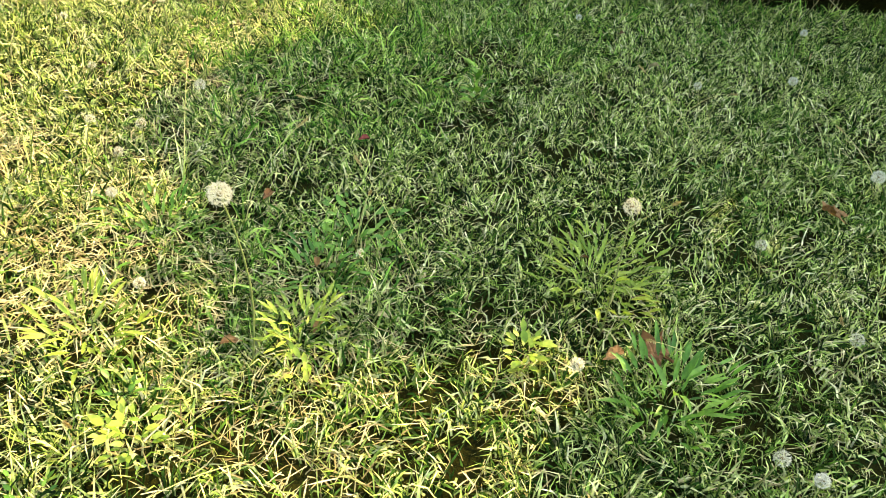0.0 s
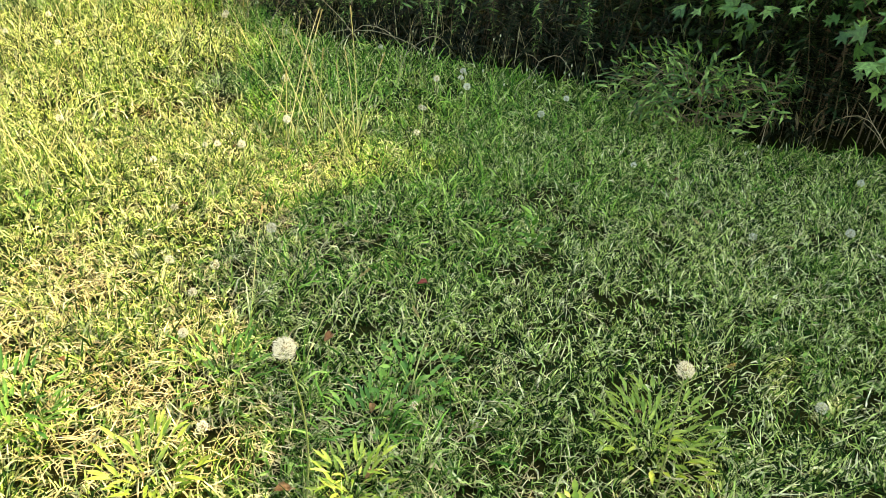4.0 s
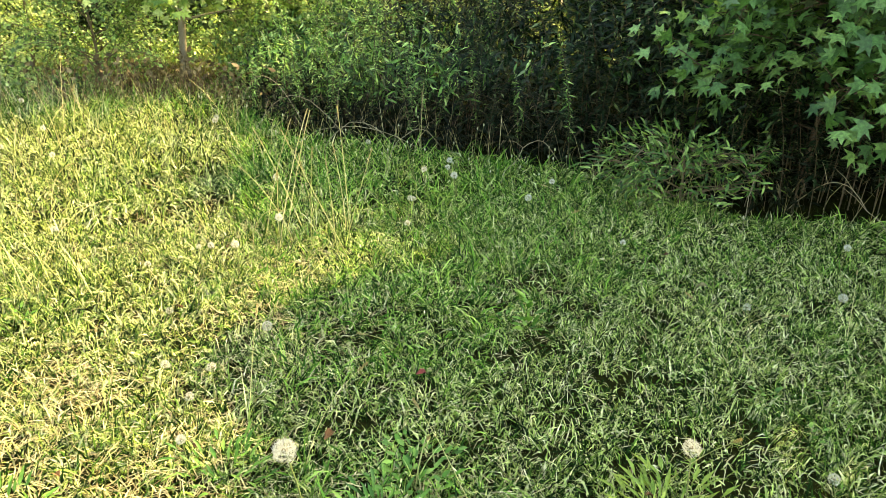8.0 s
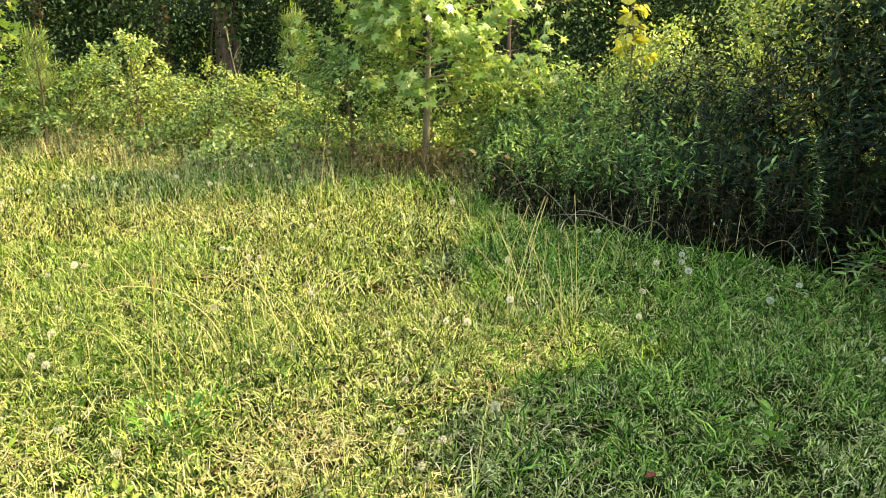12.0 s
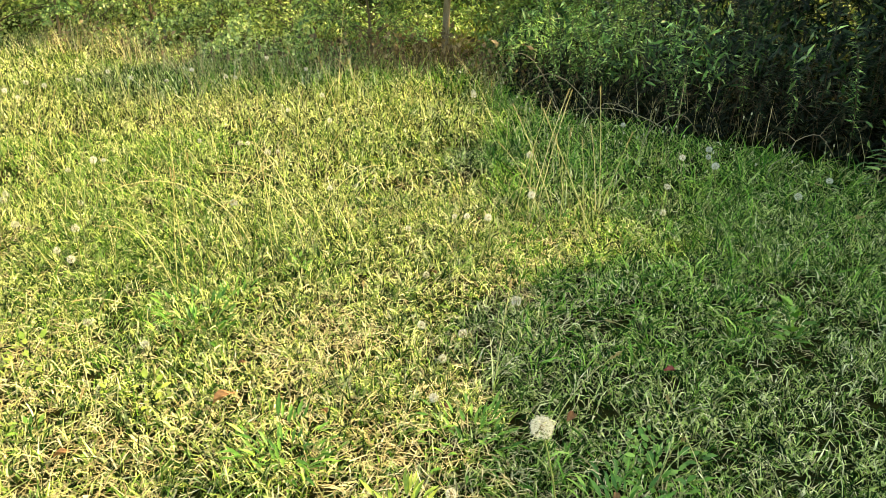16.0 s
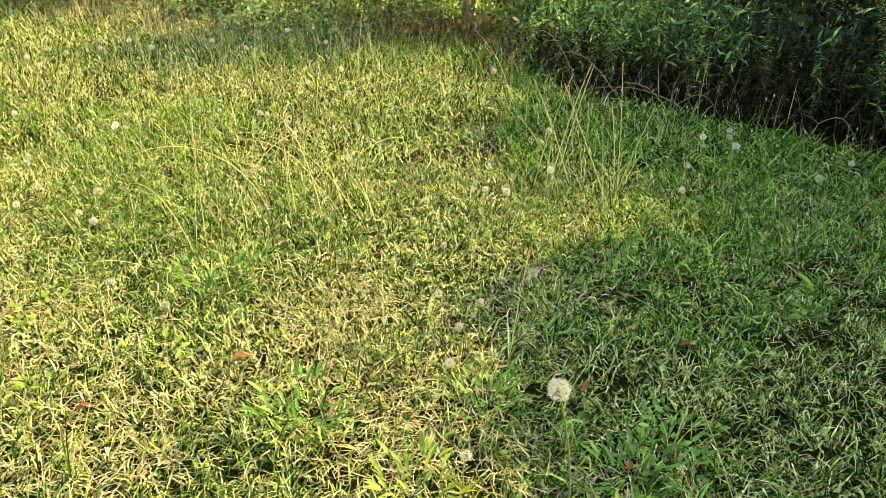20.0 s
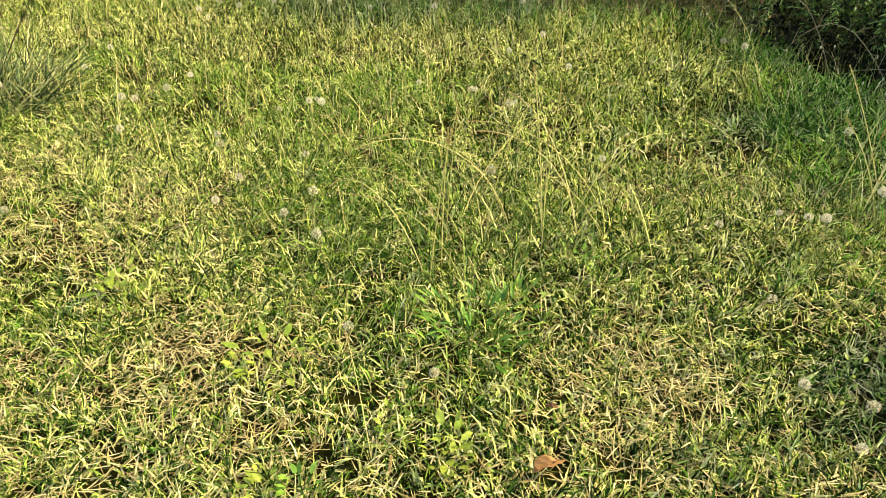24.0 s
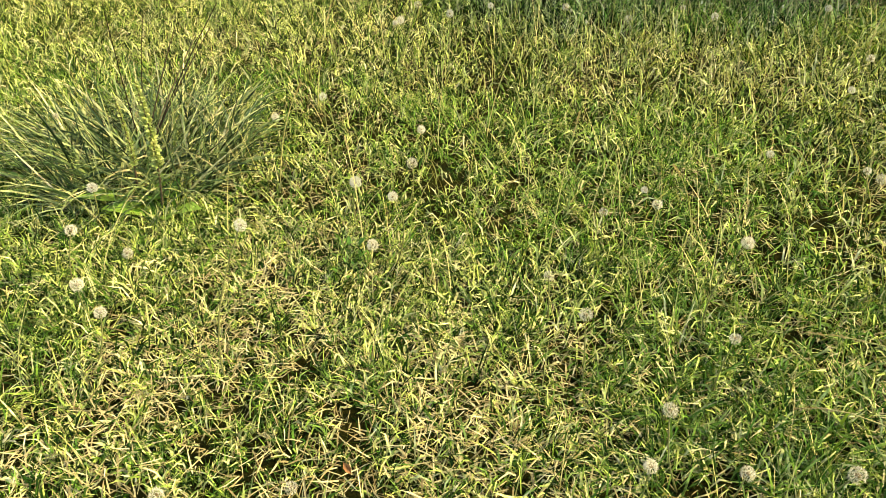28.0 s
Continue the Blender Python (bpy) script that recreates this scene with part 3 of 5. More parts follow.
def straw(seed, zone, density, name):
    rng = np.random.RandomState(seed)
    x, y = sown(rng, *zone, density)
    keep = rng.rand(len(x)) < (0.15 + 1.1 * np.clip(value_noise(x, y, 0.4, 31) - 0.25, 0, 1)) * np.interp(x, [0.3, 0.8], [1.4, 0.16])
    keep &= close_by(x, y, rng)
    x, y = x[keep], y[keep]
    n = len(x)
    b = Build()
    blades(b, np.stack([x, y, ground_z(x, y) + rng.uniform(0.003, 0.035, n)], 1), rng.uniform(0, 6.28, n), rng.uniform(0.02, 0.075, n),
           rng.uniform(0.002, 0.0048, n), rng.uniform(1.2, 1.7, n), rng.uniform(-0.3, 0.3, n), 2)
    return tagged(new(name, b.mesh(name, M_STRAW)), "pale dry straw lying between the green blades", "straw", kind="stuff")


straw(41, (-3.6, 2.6, 0.4, 3.5), 4600, "dry_straw")
straw(42, (-4.8, 0.8, 3.5, 5.6), 1800, "dry_straw")


def thatch():
    """Dead straw matted over the worn patches of the lawn."""
    rng = np.random.RandomState(43)
    x, y = sown(rng, -2.9, 1.4, 0.5, 3.0, 2900)
    keep = (rng.rand(len(x)) < dryness(x, y)) & close_by(x, y, rng)
    x, y = x[keep], y[keep]
    n = len(x)
    b = Build()
    blades(b, np.stack([x, y, ground_z(x, y) + rng.uniform(0.004, 0.04, n)], 1), rng.uniform(0, 6.28, n), rng.uniform(0.025, 0.085, n), rng.uniform(0.002, 0.0048, n), rng.uniform(1.1, 1.7, n), rng.uniform(-0.5, 0.5, n), 2, rng.normal(0, 0.6, n))
    tagged(new("thatch", b.mesh("thatch", M_STRAW)), "matted pale dead straw over worn patches", "straw", kind="stuff")


thatch()


def dry_stems():
    rng = np.random.RandomState(44)
    n = 800
    x = np.concatenate([rng.uniform(-4.5, 0.3, n), rng.uniform(0.3, 3.2, n // 9)])
    y = edge_y(x) + rng.normal(0.12, 0.2, len(x))
    n = len(x)
    b = Build()
    blades(b, np.stack([x, y, ground_z(x, y)], 1), rng.uniform(0, 6.28, n), rng.uniform(0.12, 0.4, n) * (0.4 + value_noise(x, y, 0.5, 45)), rng.uniform(0.003, 0.006, n), rng.uniform(0, 0.6, n), rng.uniform(0, 0.8, n), 3)
    tagged(new("dry_stems", b.mesh("dry_stems", M_STRAW)), "dry tan grass stems standing along the bushes", "grass", kind="stuff")


dry_stems()


# ---- dandelion clocks ----
def head_mesh(seed, rays, radius, gone=0.0):
    """A seed head: a pitted core, spokes, and a tuft of hairs on each spoke."""
    rng = np.random.RandomState(seed)
    b = Build()
    k = np.arange(rays) + 0.5
    ph, th = np.arccos(1 - 1.75 * k / rays), k * 2.39996
    d = np.stack([np.sin(ph) * np.cos(th), np.sin(ph) * np.sin(th), np.cos(ph)], 1)
    d = unit(d + rng.normal(0, 0.05, d.shape))
    d = d[rng.rand(len(d)) >= gone]
    n = len(d)
    blades_dir(b, np.zeros((n, 3)), d, radius * rng.uniform(0.85, 1.0, n), 0.0007)
    for a in range(8):
        r = unit(d * rng.uniform(0.2, 0.8, (n, 1)) + unit(np.cross(d, rng.normal(0, 1, (n, 3)))) * 0.9)
        blades_dir(b, d * radius * rng.uniform(0.72, 0.9, (n, 1)), r, radius * rng.uniform(0.25, 0.5, n), 0.00075)
    return b.mesh("seed_head", M_FLUFF, False)


def blades_dir(b, base, way, length, width):
    side = unit(np.cross(way, np.array([0.3, 0.5, 0.81]))) * width * 0.5
    tip = base + way * np.reshape(length, (-1, 1))
    v = np.stack([base - side, base + side, tip + side * 0.4, tip - side * 0.4], 1).reshape(-1, 3)
    b.add(v, np.arange(len(base))[:, None] * 4 + np.array([0, 1, 2, 3]))


def core_mesh(r):
    bm = bmesh.new()
    bmesh.ops.create_icosphere(bm, subdivisions=2, radius=r)
    for v in bm.verts:
        v.co *= 1 + 0.12 * noise.noise(v.co * 900)
        v.co.z *= 0.8
    me = bpy.data.meshes.new("core")
    bm.to_mesh(me)
    bm.free()
    me.materials.append(M_CORE)
    return me


HEADS = [head_mesh(51, 92, 0.0195), head_mesh(52, 75, 0.017), head_mesh(53, 85, 0.016, 0.35)]
SPENT = head_mesh(54, 60, 0.014, 0.5)
CORE = core_mesh(0.0054)
flower_rng = np.random.RandomState(55)


def dandelion(x, y, z, big=1.0, spent=False, lean=None):
    """x, y, z: the middle of the seed head. The stalk rises from the ground, bowed a little."""
    r = flower_rng
    z = max(z, 0.09) + 0.004
    lx, ly = r.normal(0, 0.16 * z, 2) if lean is None else lean
    gx, gy = x - lx, y - ly
    g = float(ground_z(gx, gy))
    label = "spent pale dandelion seed head on a thin stalk" if spent else "white fluffy dandelion clock on a thin green stalk"
    t = thing("dandelion", (gx, gy, g), label, "flower", "dandelions in the grass")
    k = np.linspace(0, 1, 7)
    bow = r.normal(0, 0.06 * z, 2)
    pts = np.stack([lx * k ** 1.4 + bow[0] * np.sin(math.pi * k), ly * k ** 1.4 + bow[1] * np.sin(math.pi * k), (z - g) * k], 1)
    b = Build()
    tube(b, pts, np.linspace(0.0024, 0.0015, 7) * max(1, big * 0.9), 5)
    part("stalk", b.mesh("stalk", M_FSTEM), t)
    head = part("seed_head", SPENT if spent else HEADS[0 if big > 1.15 else r.randint(3)], t, "white seed fluff")
    head.matrix_basis = Matrix.Translation(pts[-1]) @ Matrix.Rotation(r.rand() * 6, 4, "Z") @ Matrix.Rotation(r.normal(0, 0.2), 4, "X") @ Matrix.Scale(big * r.uniform(0.72, 1.0), 4)
    part("core", CORE, head, "brown seed core")


for x, y, z in [(0.97, 3.35, 0.12), (1.64, 3.21, 0.20), (1.55, 3.28, 0.10), (-0.13, 2.44, 0.12), (0.18, 2.23, 0.13), (-1.64, 3.00, 0.18), (-1.48, 2.63, 0.22),
                (-1.62, 2.71, 0.09), (-0.59, 3.18, 0.18), (-1.78, 2.74, 0.19), (-1.96, 2.98, 0.20), (-1.63, 3.17, 0.32), (-2.52, 3.36, 0.21),
                (-2.55, 3.26, 0.11), (-2.61, 3.99, 0.12), (-1.09, 4.65, 0.16), (-2.89, 3.80, 0.29), (-1.17, 3.84, 0.19), (1.36, 4.00, 0.10), (1.68, 2.57, 0.13),
                (0.09, 5.20, 0.14), (-1.20, 2.08, 0.13)]:
    dandelion(x, y, z)
dandelion(0.149, 1.21, 0.412, 1.35, lean=(-0.02, 0.06))
dandelion(0.973, 1.077, 0.344, 1.2, lean=(0.01, 0.03))
dandelion(-2.675, 2.821, 0.42, 0.95)
dandelion(0.42, 1.22, 0.212, 0.9, True)
dandelion(0.37, 1.204, 0.107, 0.8, True)
for x, y in [(-0.22, 2.84), (-0.13, 2.07), (0.00, 2.02), (-0.06, 1.88), (-0.08, 1.69), (1.43, 1.11), (1.42, 0.77), (1.08, 0.50), (1.04, 0.56), (0.78, 0.87),
             (2.01, 1.30), (2.20, 1.90), (2.58, 2.28), (1.81, 1.93), (-0.03, 1.33)]:
    dandelion(x, y, 0.13)
for x, y in [(-0.76, 4.26), (-0.98, 3.65), (-1.81, 3.51), (0.90, 3.14), (0.81, 2.84), (1.08, 3.55), (1.21, 3.56), (1.20, 3.42),
             (0.91, 4.14), (0.30, 3.04), (0.34, 3.60), (0.02, 2.80), (-0.96, 2.95), (-1.39, 2.40)]:
    dandelion(x, y, 0.2)
for x, y in [(-1.59, 5.08), (-1.47, 5.76), (-1.09, 5.33), (0.08, 4.52), (-2.89, 4.69), (-2.88, 4.93), (-2.71, 4.84), (-2.56, 5.00), (-2.48, 5.27), (-2.23, 5.06),
             (-1.95, 4.96), (-1.90, 5.32)]:
    dandelion(x, y, 0.28, 1.1)
for x, y in [(-3.86, 3.70), (-3.42, 3.28), (-3.33, 3.06), (-3.12, 3.00), (-3.16, 2.85), (-1.81, 2.62), (-2.06, 3.16), (-2.68, 3.50), (-3.11, 3.88), (-2.55, 3.66),
             (-3.02, 5.03), (-1.69, 5.63), (-2.64, 2.35), (-2.42, 2.42), (-3.04, 2.77), (-0.94, 5.05)]:
    dandelion(x, y, 0.16)
for x, y in [(-0.95, 1.92), (-1.48, 1.35), (-0.03, 2.92), (0.11, 2.91),
             (-1.17, 3.97), (-0.97, 3.82), (-1.84, 3.68), (-1.45, 4.02), (-1.95, 3.52)]:
    dandelion(x, y, 0.15, 0.85)


def bud_mesh():
    bm = bmesh.new()
    bmesh.ops.create_uvsphere(bm, u_segments=7, v_segments=6, radius=0.0047)
    for v in bm.verts:
        v.co.z *= 2.1 if v.co.z > 0 else 1.3
    me = bpy.data.meshes.new("bud")
    bm.to_mesh(me)
    bm.free()
    me.materials.append(M_BUD)
    return me


BUD = bud_mesh()


def closed_flower(x, y, h):
    r = flower_rng
    t = thing("flower_bud", (x, y, float(ground_z(x, y))), "closed pale flower bud on a thin upright stalk", "flower", "closed buds in the grass")
    k = np.linspace(0, 1, 5)
    lx, ly = r.normal(0, 0.12 * h, 2)
    pts = np.stack([lx * k ** 1.5, ly * k ** 1.5, h * k], 1)
    b = Build()
    tube(b, pts, np.linspace(0.002, 0.0012, 5), 4)
    part("stalk", b.mesh("stalk", M_FSTEM), t)
    part("bud", BUD, t, "pale closed bud").matrix_basis = Matrix.Translation(pts[-1])


for i in range(58):
    r = flower_rng
    x = r.uniform(0.2, 2.4)
    closed_flower(x, float(edge_y(x)) - 0.05 - 0.9 * r.rand() ** 1.3, r.uniform(0.08, 0.27))
for i in range(30):
    r = flower_rng
    x = r.uniform(-4.0, 0.2)
    closed_flower(x, float(edge_y(x)) - r.uniform(0.2, 1.4), r.uniform(0.18, 0.34))


def bramble_cane(x, y, az, length, up, seed):
    rng = np.random.RandomState(seed)
    t = thing("bramble_cane", (x, y, float(ground_z(x, y))), "thin bare pale cane arching out of the thicket", "cane", "bare canes at the thicket")
    k = np.linspace(0, 1, 12)
    hor, z = length * k, up * np.sin(math.pi * (0.08 + 0.8 * k)) - up * math.sin(math.pi * 0.08)
    pts = np.stack([hor * math.cos(az), hor * math.sin(az), z], 1) + np.cumsum(rng.normal(0, 0.014, (12, 3)), 0) * k[:, None]
    b = Build()
    tube(b, pts, np.linspace(0.003, 0.0014, 12), 5)
    part("cane", b.mesh("cane", M_DEADSTEM), t)
    for q in (4, 7, 9):
        b = Build()
        e = pts[q] + np.array([rng.normal(0, 0.06), rng.normal(0, 0.06), rng.uniform(0.03, 0.12)])
        tube(b, np.stack([pts[q], (pts[q] + e) / 2 + [0, 0, 0.01], e]), np.array([0.0015, 0.0012, 0.0008]), 4)
        part("side_twig", b.mesh("side_twig", M_DEADSTEM), t)


for i, (x, y, az, ln, up) in enumerate([(0.95, 4.95, 3.2, 0.75, 0.45), (1.2, 4.75, 3.5, 0.6, 0.3), (1.5, 4.6, 3.9, 0.7, 0.28), (0.7, 5.2, 2.9, 0.55, 0.5), (2.1, 4.05, 3.7, 0.6, 0.3), (2.55, 3.5, 3.6, 0.5, 0.4),
                                        (2.8, 3.2, 4.2, 0.45, 0.35), (1.8, 4.4, 0.3, 0.8, 0.4), (3.0, 3.1, 5.0, 0.5, 0.3), (1.35, 4.6, 2.7, 0.9, 0.2)]):
    bramble_cane(x, y, az, ln, up, 700 + i)


# ---- tall stalks ----
def tall_stalk(x, y, length, az, lean, curl, spike=0.09, r=0.0021, label="tall ripe straw-coloured grass stalk with a seed spike", seed=0, leaves=4):
    rng = np.random.RandomState(seed)
    t = thing("grass_stalk", (x, y, float(ground_z(x, y))), label, "grass", "tall grass stalks")
    k = np.linspace(0, 1, 12)
    a = lean + curl * k ** 1.3
    st = length / 11
    hor, up = np.concatenate([[0], np.cumsum(np.sin(a) * st)[:-1]]), np.concatenate([[0], np.cumsum(np.cos(a) * st)[:-1]])
    pts = np.stack([hor * math.cos(az), hor * math.sin(az), up], 1)
    b = Build()
    tube(b, pts, np.linspace(r, r * 0.5, 12), 5)
    part("culm", b.mesh("culm", M_CULM), t)
    if spike:
        n = 60
        q = 1 - rng.rand(n) * spike / length
        base = np.stack([np.interp(q, k, pts[:, c]) for c in range(3)], 1)
        d = unit(pts[-1] - pts[-3])
        way = unit(d + rng.normal(0, 0.3, (n, 3)))
        b = Build()
        scatter(b, "chip", base, way, rng.normal(0, 1, (n, 3)), np.full(n, 0.008))
        part("seed_spike", b.mesh("seed_spike", M_SEED), t, "pale seed spike")
    b = Build()
    n = leaves
    blades(b, np.zeros((n, 3)), rng.uniform(0, 6.28, n), length * rng.uniform(0.3, 0.6, n), np.full(n, 0.004), rng.uniform(0.1, 0.5, n), rng.uniform(0.3, 1.2, n), 5)
    part("leaf_blade", b.mesh("leaf_blade", M_MEADOW), t)


stalk_rng = np.random.RandomState(61)
for i in range(11):
    r = stalk_rng
    tall_stalk(0.24 + 0.42 * r.rand(), 3.02 + 0.42 * r.rand(), r.uniform(0.36, 0.66), r.uniform(0, 6.28), r.uniform(0.02, 0.42), r.uniform(0, 0.5), 0.08 if i < 5 else 0.05, 0.0024, seed=i)
tall_stalk(0.34, 3.26, 0.62, 0.5, 0.22, 0.15, 0.13, 0.0026, "tall pale grass stalk with a feathery whitish seed spike", 17)
tall_stalk(0.44, 3.34, 0.56, 2.5, 0.38, 0.2, 0.11, 0.0026, "leaning pale grass stalk with a feathery seed spike", 18)
tall_stalk(-0.88, 5.35, 0.72, 0.3, 0.08, 0.1, 0.14, seed=20)
tall_stalk(-1.75, 6.0, 0.55, 2.2, 0.2, 0.5, 0.1, seed=21)
tall_stalk(-0.62, 3.95, 0.55, 0.9, 0.1, 0.15, 0.09, seed=22)
for i in range(16):
    r = stalk_rng
    x, y = (-1.0, 2.72) if i % 3 == 0 else (-0.66, 2.86)
    tall_stalk(x + r.normal(0, 0.16), y + r.normal(0, 0.12), r.uniform(0.42, 0.72), (2.9 if i % 4 else r.choice([0.3, 1.3, 5.8])) + r.normal(0, 0.45), r.uniform(0.2, 0.55), r.uniform(1.2, 2.0), 0.1 if i % 2 else 0.0,
               0.0019, "long green-yellow grass stalk arching out of a tuft", 30 + i, 2)
for i in range(6):
    r = stalk_rng
    tall_stalk(-0.95 + r.normal(0, 0.25), 2.85 + r.normal(0, 0.2), r.uniform(0.4, 0.6), r.uniform(0, 6.28), r.uniform(0.0, 0.15), r.uniform(0, 0.2), 0.05, 0.0022, "upright straw-coloured grass stalk", 75 + i)
for i in range(22):
    r = stalk_rng
    x = r.uniform(-3.4, 0.4)
    tall_stalk(x, r.uniform(3.3, 5.6), r.uniform(0.35, 0.6), r.uniform(0, 6.28), r.uniform(0.05, 0.5), r.uniform(0.3, 1.4), 0.07, 0.0019, "long green-yellow grass stalk arching over the meadow", 60 + i)
for i in range(26):
    r = stalk_rng
    tall_stalk(r.uniform(-1.6, 2.2), r.uniform(0.8, 3.0), r.uniform(0.22, 0.42), r.uniform(0, 6.28), r.uniform(0.2, 0.9), r.uniform(0.2, 0.9), 0.03, 0.0014, "thin pale grass stalk leaning over the lawn", 90 + i)


# ---- sedge clump and dock ----
def sedge_clump(x, y):
    rng = np.random.RandomState(71)
    t = thing("sedge_clump", (x, y, float(ground_z(x, y))), "large blue-green clump of long drooping sedge blades", "grass clump")
    for label, n, ln, lean in (("drooping outer blades", 1250, (0.14, 0.40), (0.45, 1.45)), ("upright inner blades", 460, (0.14, 0.42), (0.05, 0.9))):
        b = Build()
        az = rng.uniform(0, 6.28, n)
        rad = 0.36 * np.sqrt(rng.rand(n))
        base = np.stack([rad * np.cos(az), rad * np.sin(az), 0 * az], 1)
        blades(b, base, az + rng.normal(0, 1.2, n), rng.uniform(*ln, n), rng.uniform(0.005, 0.0095, n), rng.uniform(*lean, n), rng.uniform(0.0, 1.3, n), 5, rng.normal(0, 0.9, n))
        part("foliage", b.mesh("foliage", M_CLUMP), t, label)
    for i in range(6):
        b = Build()
        a, ln = -0.6 + 0.3 * i, rng.uniform(0.42, 0.66)
        k = np.linspace(0, 1, 6)
        tube(b, np.stack([math.cos(a) * (0.15 + 0.13 * i) * ln * k ** 1.2, math.sin(a) * 0.35 * ln * k, ln * k * 0.95], 1), np.linspace(0.0027, 0.0014, 6), 4)
        part("dark_stalk", b.mesh("dark_stalk", M_REDSTEM), t, "dark old flower stalk")


sedge_clump(-3.57, 3.74)


def dock(x, y, h, seed, thick=1.0):
    rng = np.random.RandomState(seed)
    t = thing("dock_plant", (x, y, float(ground_z(x, y))), "dock plant with a dense greenish seed spike", "weed")
    b = Build()
    k = np.linspace(0, 1, 7)
    pts = np.stack([0.02 * np.sin(3 * k), 0.015 * k, h * k], 1)
    tube(b, pts, np.linspace(0.004, 0.002, 7), 6)
    part("stem", b.mesh("stem", M_GREENSTEM), t)
    n = 620
    q = 0.42 + 0.58 * (np.floor(rng.rand(n) * 13) + rng.beta(2, 2, n)) / 13
    base = np.stack([np.interp(q, k, pts[:, c]) for c in range(3)], 1)
    az = rng.uniform(0, 6.28, n)
    b = Build()
    scatter(b, "oval", base, np.stack([np.cos(az), np.sin(az), rng.uniform(-0.2, 0.8, n)], 1), rng.normal(0, 1, (n, 3)), rng.uniform(0.014, 0.026, n) * (1.3 - 0.65 * q) * thick)
    part("seed_spike", b.mesh("seed_spike", M_DOCK), t, "pale green seed spike")
    b = Build()
    n = 7
    az = rng.uniform(0, 6.28, n)
    scatter(b, "oval", np.zeros((n, 3)) + [0, 0, 0.02], np.stack([np.cos(az), np.sin(az), 0 * az + 0.5], 1), np.tile([0, 0, 1.0], (n, 1)), rng.uniform(0.12, 0.2, n))
    part("leaves", b.mesh("leaves", M_WEED), t)


dock(-3.31, 3.42, 0.46, 72)
dock(-3.44, 3.48, 0.36, 73, 0.6)


# ---- broad-leaved weeds and fallen leaves ----
def weed(x, y, n, size, kind, mat, label, seed, upright=0.5, spread=0.06, lush=3.6):
    rng = np.random.RandomState(seed)
    t = thing("weed", (x, y, float(ground_z(x, y))), label, "weed", "broad-leaved weeds")
    lv, lf = LEAVES[kind]
    for i in range(int(n * lush)):
        az, rad = rng.uniform(0, 6.28), spread * 1.15 * math.sqrt(rng.rand())
        b = Build()
        scatter(b, kind, np.array([[rad * math.cos(az), rad * math.sin(az), rng.uniform(0.02, 0.09) * upright * 2]]), np.array([[math.cos(az), math.sin(az), rng.uniform(0.1, 2.0 * upright)]]),
                np.array([[rng.normal(0, 0.2), rng.normal(0, 0.2), 1.0]]), np.array([size * rng.uniform(0.32, 0.68)]))
        part("leaf", b.mesh("leaf", mat), t)


PLANTS = [(0.94, 0.76, 34, 0.10, "lance", M_WEED, 0.9, 0.1), (0.28, 1.15, 26, 0.075, "lance", M_PALEWEED, 0.8, 0.07), (-0.14, 1.26, 26, 0.085, "lance", M_PALEWEED, 0.7, 0.09),
          (0.47, 1.47, 14, 0.055, "oval", M_WEED, 0.4, 0.1), (0.36, 1.33, 22, 0.08, "lance", M_WEED, 0.7, 0.09), (0.99, 1.18, 18, 0.07, "lance", M_PALEWEED, 0.6, 0.07),
          (0.73, 0.99, 9, 0.06, "oval", M_PALEWEED, 0.6, 0.03), (-0.07, 0.97, 10, 0.055, "oval", M_PALEWEED, 0.7, 0.04), (-0.45, 1.48, 28, 0.085, "lance", M_WEED, 0.8, 0.1),
          (-0.89, 1.77, 8, 0.06, "oval", M_PALEWEED, 0.6, 0.04), (0.02, 1.56, 24, 0.08, "lance", M_WEED, 0.8, 0.1), (0.51, 1.56, 14, 0.05, "oval", M_WEED, 0.4, 0.1),
          (1.07, 2.14, 7, 0.1, "oval", M_WEED, 0.9, 0.02), (-1.93, 2.2, 9, 0.07, "oval", M_PALEWEED, 0.6, 0.06), (-1.39, 2.03, 12, 0.06, "oval", M_PALEWEED, 0.4, 0.09),
          (1.0, 1.16, 22, 0.10, "slip", M_PALEWEED, 0.7, 0.13), (1.08, 1.22, 18, 0.09, "slip", M_PALEWEED, 0.6, 0.11), (-0.91, 2.21, 26, 0.09, "lance", M_WEED, 0.8, 0.12), (-0.82, 2.36, 16, 0.07, "lance", M_WEED, 0.7, 0.1)]
for i, (x, y, n, size, kind, mat, up, spread) in enumerate(PLANTS):
    shade = "pale yellow-green" if mat is M_PALEWEED else "fresh green"
    form = {"lance": "narrow pointed leaves", "oval": "small oval leaves", "slip": "fine needle-like leaves"}[kind]
    weed(x, y, n, size, kind, mat, "low weed with " + shade + " " + form, 200 + i, up, spread)
weed_rng = np.random.RandomState(81)
for i in range(40):
    r = weed_rng
    x, y = r.uniform(-3.2, 2.3), r.uniform(0.7, 3.4)
    kind = r.choice(["lance", "oval"])
    weed(x, y, r.randint(5, 10), r.uniform(0.03, 0.05), kind, M_WEED if r.rand() < 0.6 else M_PALEWEED, "small weed rosette with green leaves in the lawn", 300 + i, r.uniform(0.3, 0.7), 0.04, 2.2)


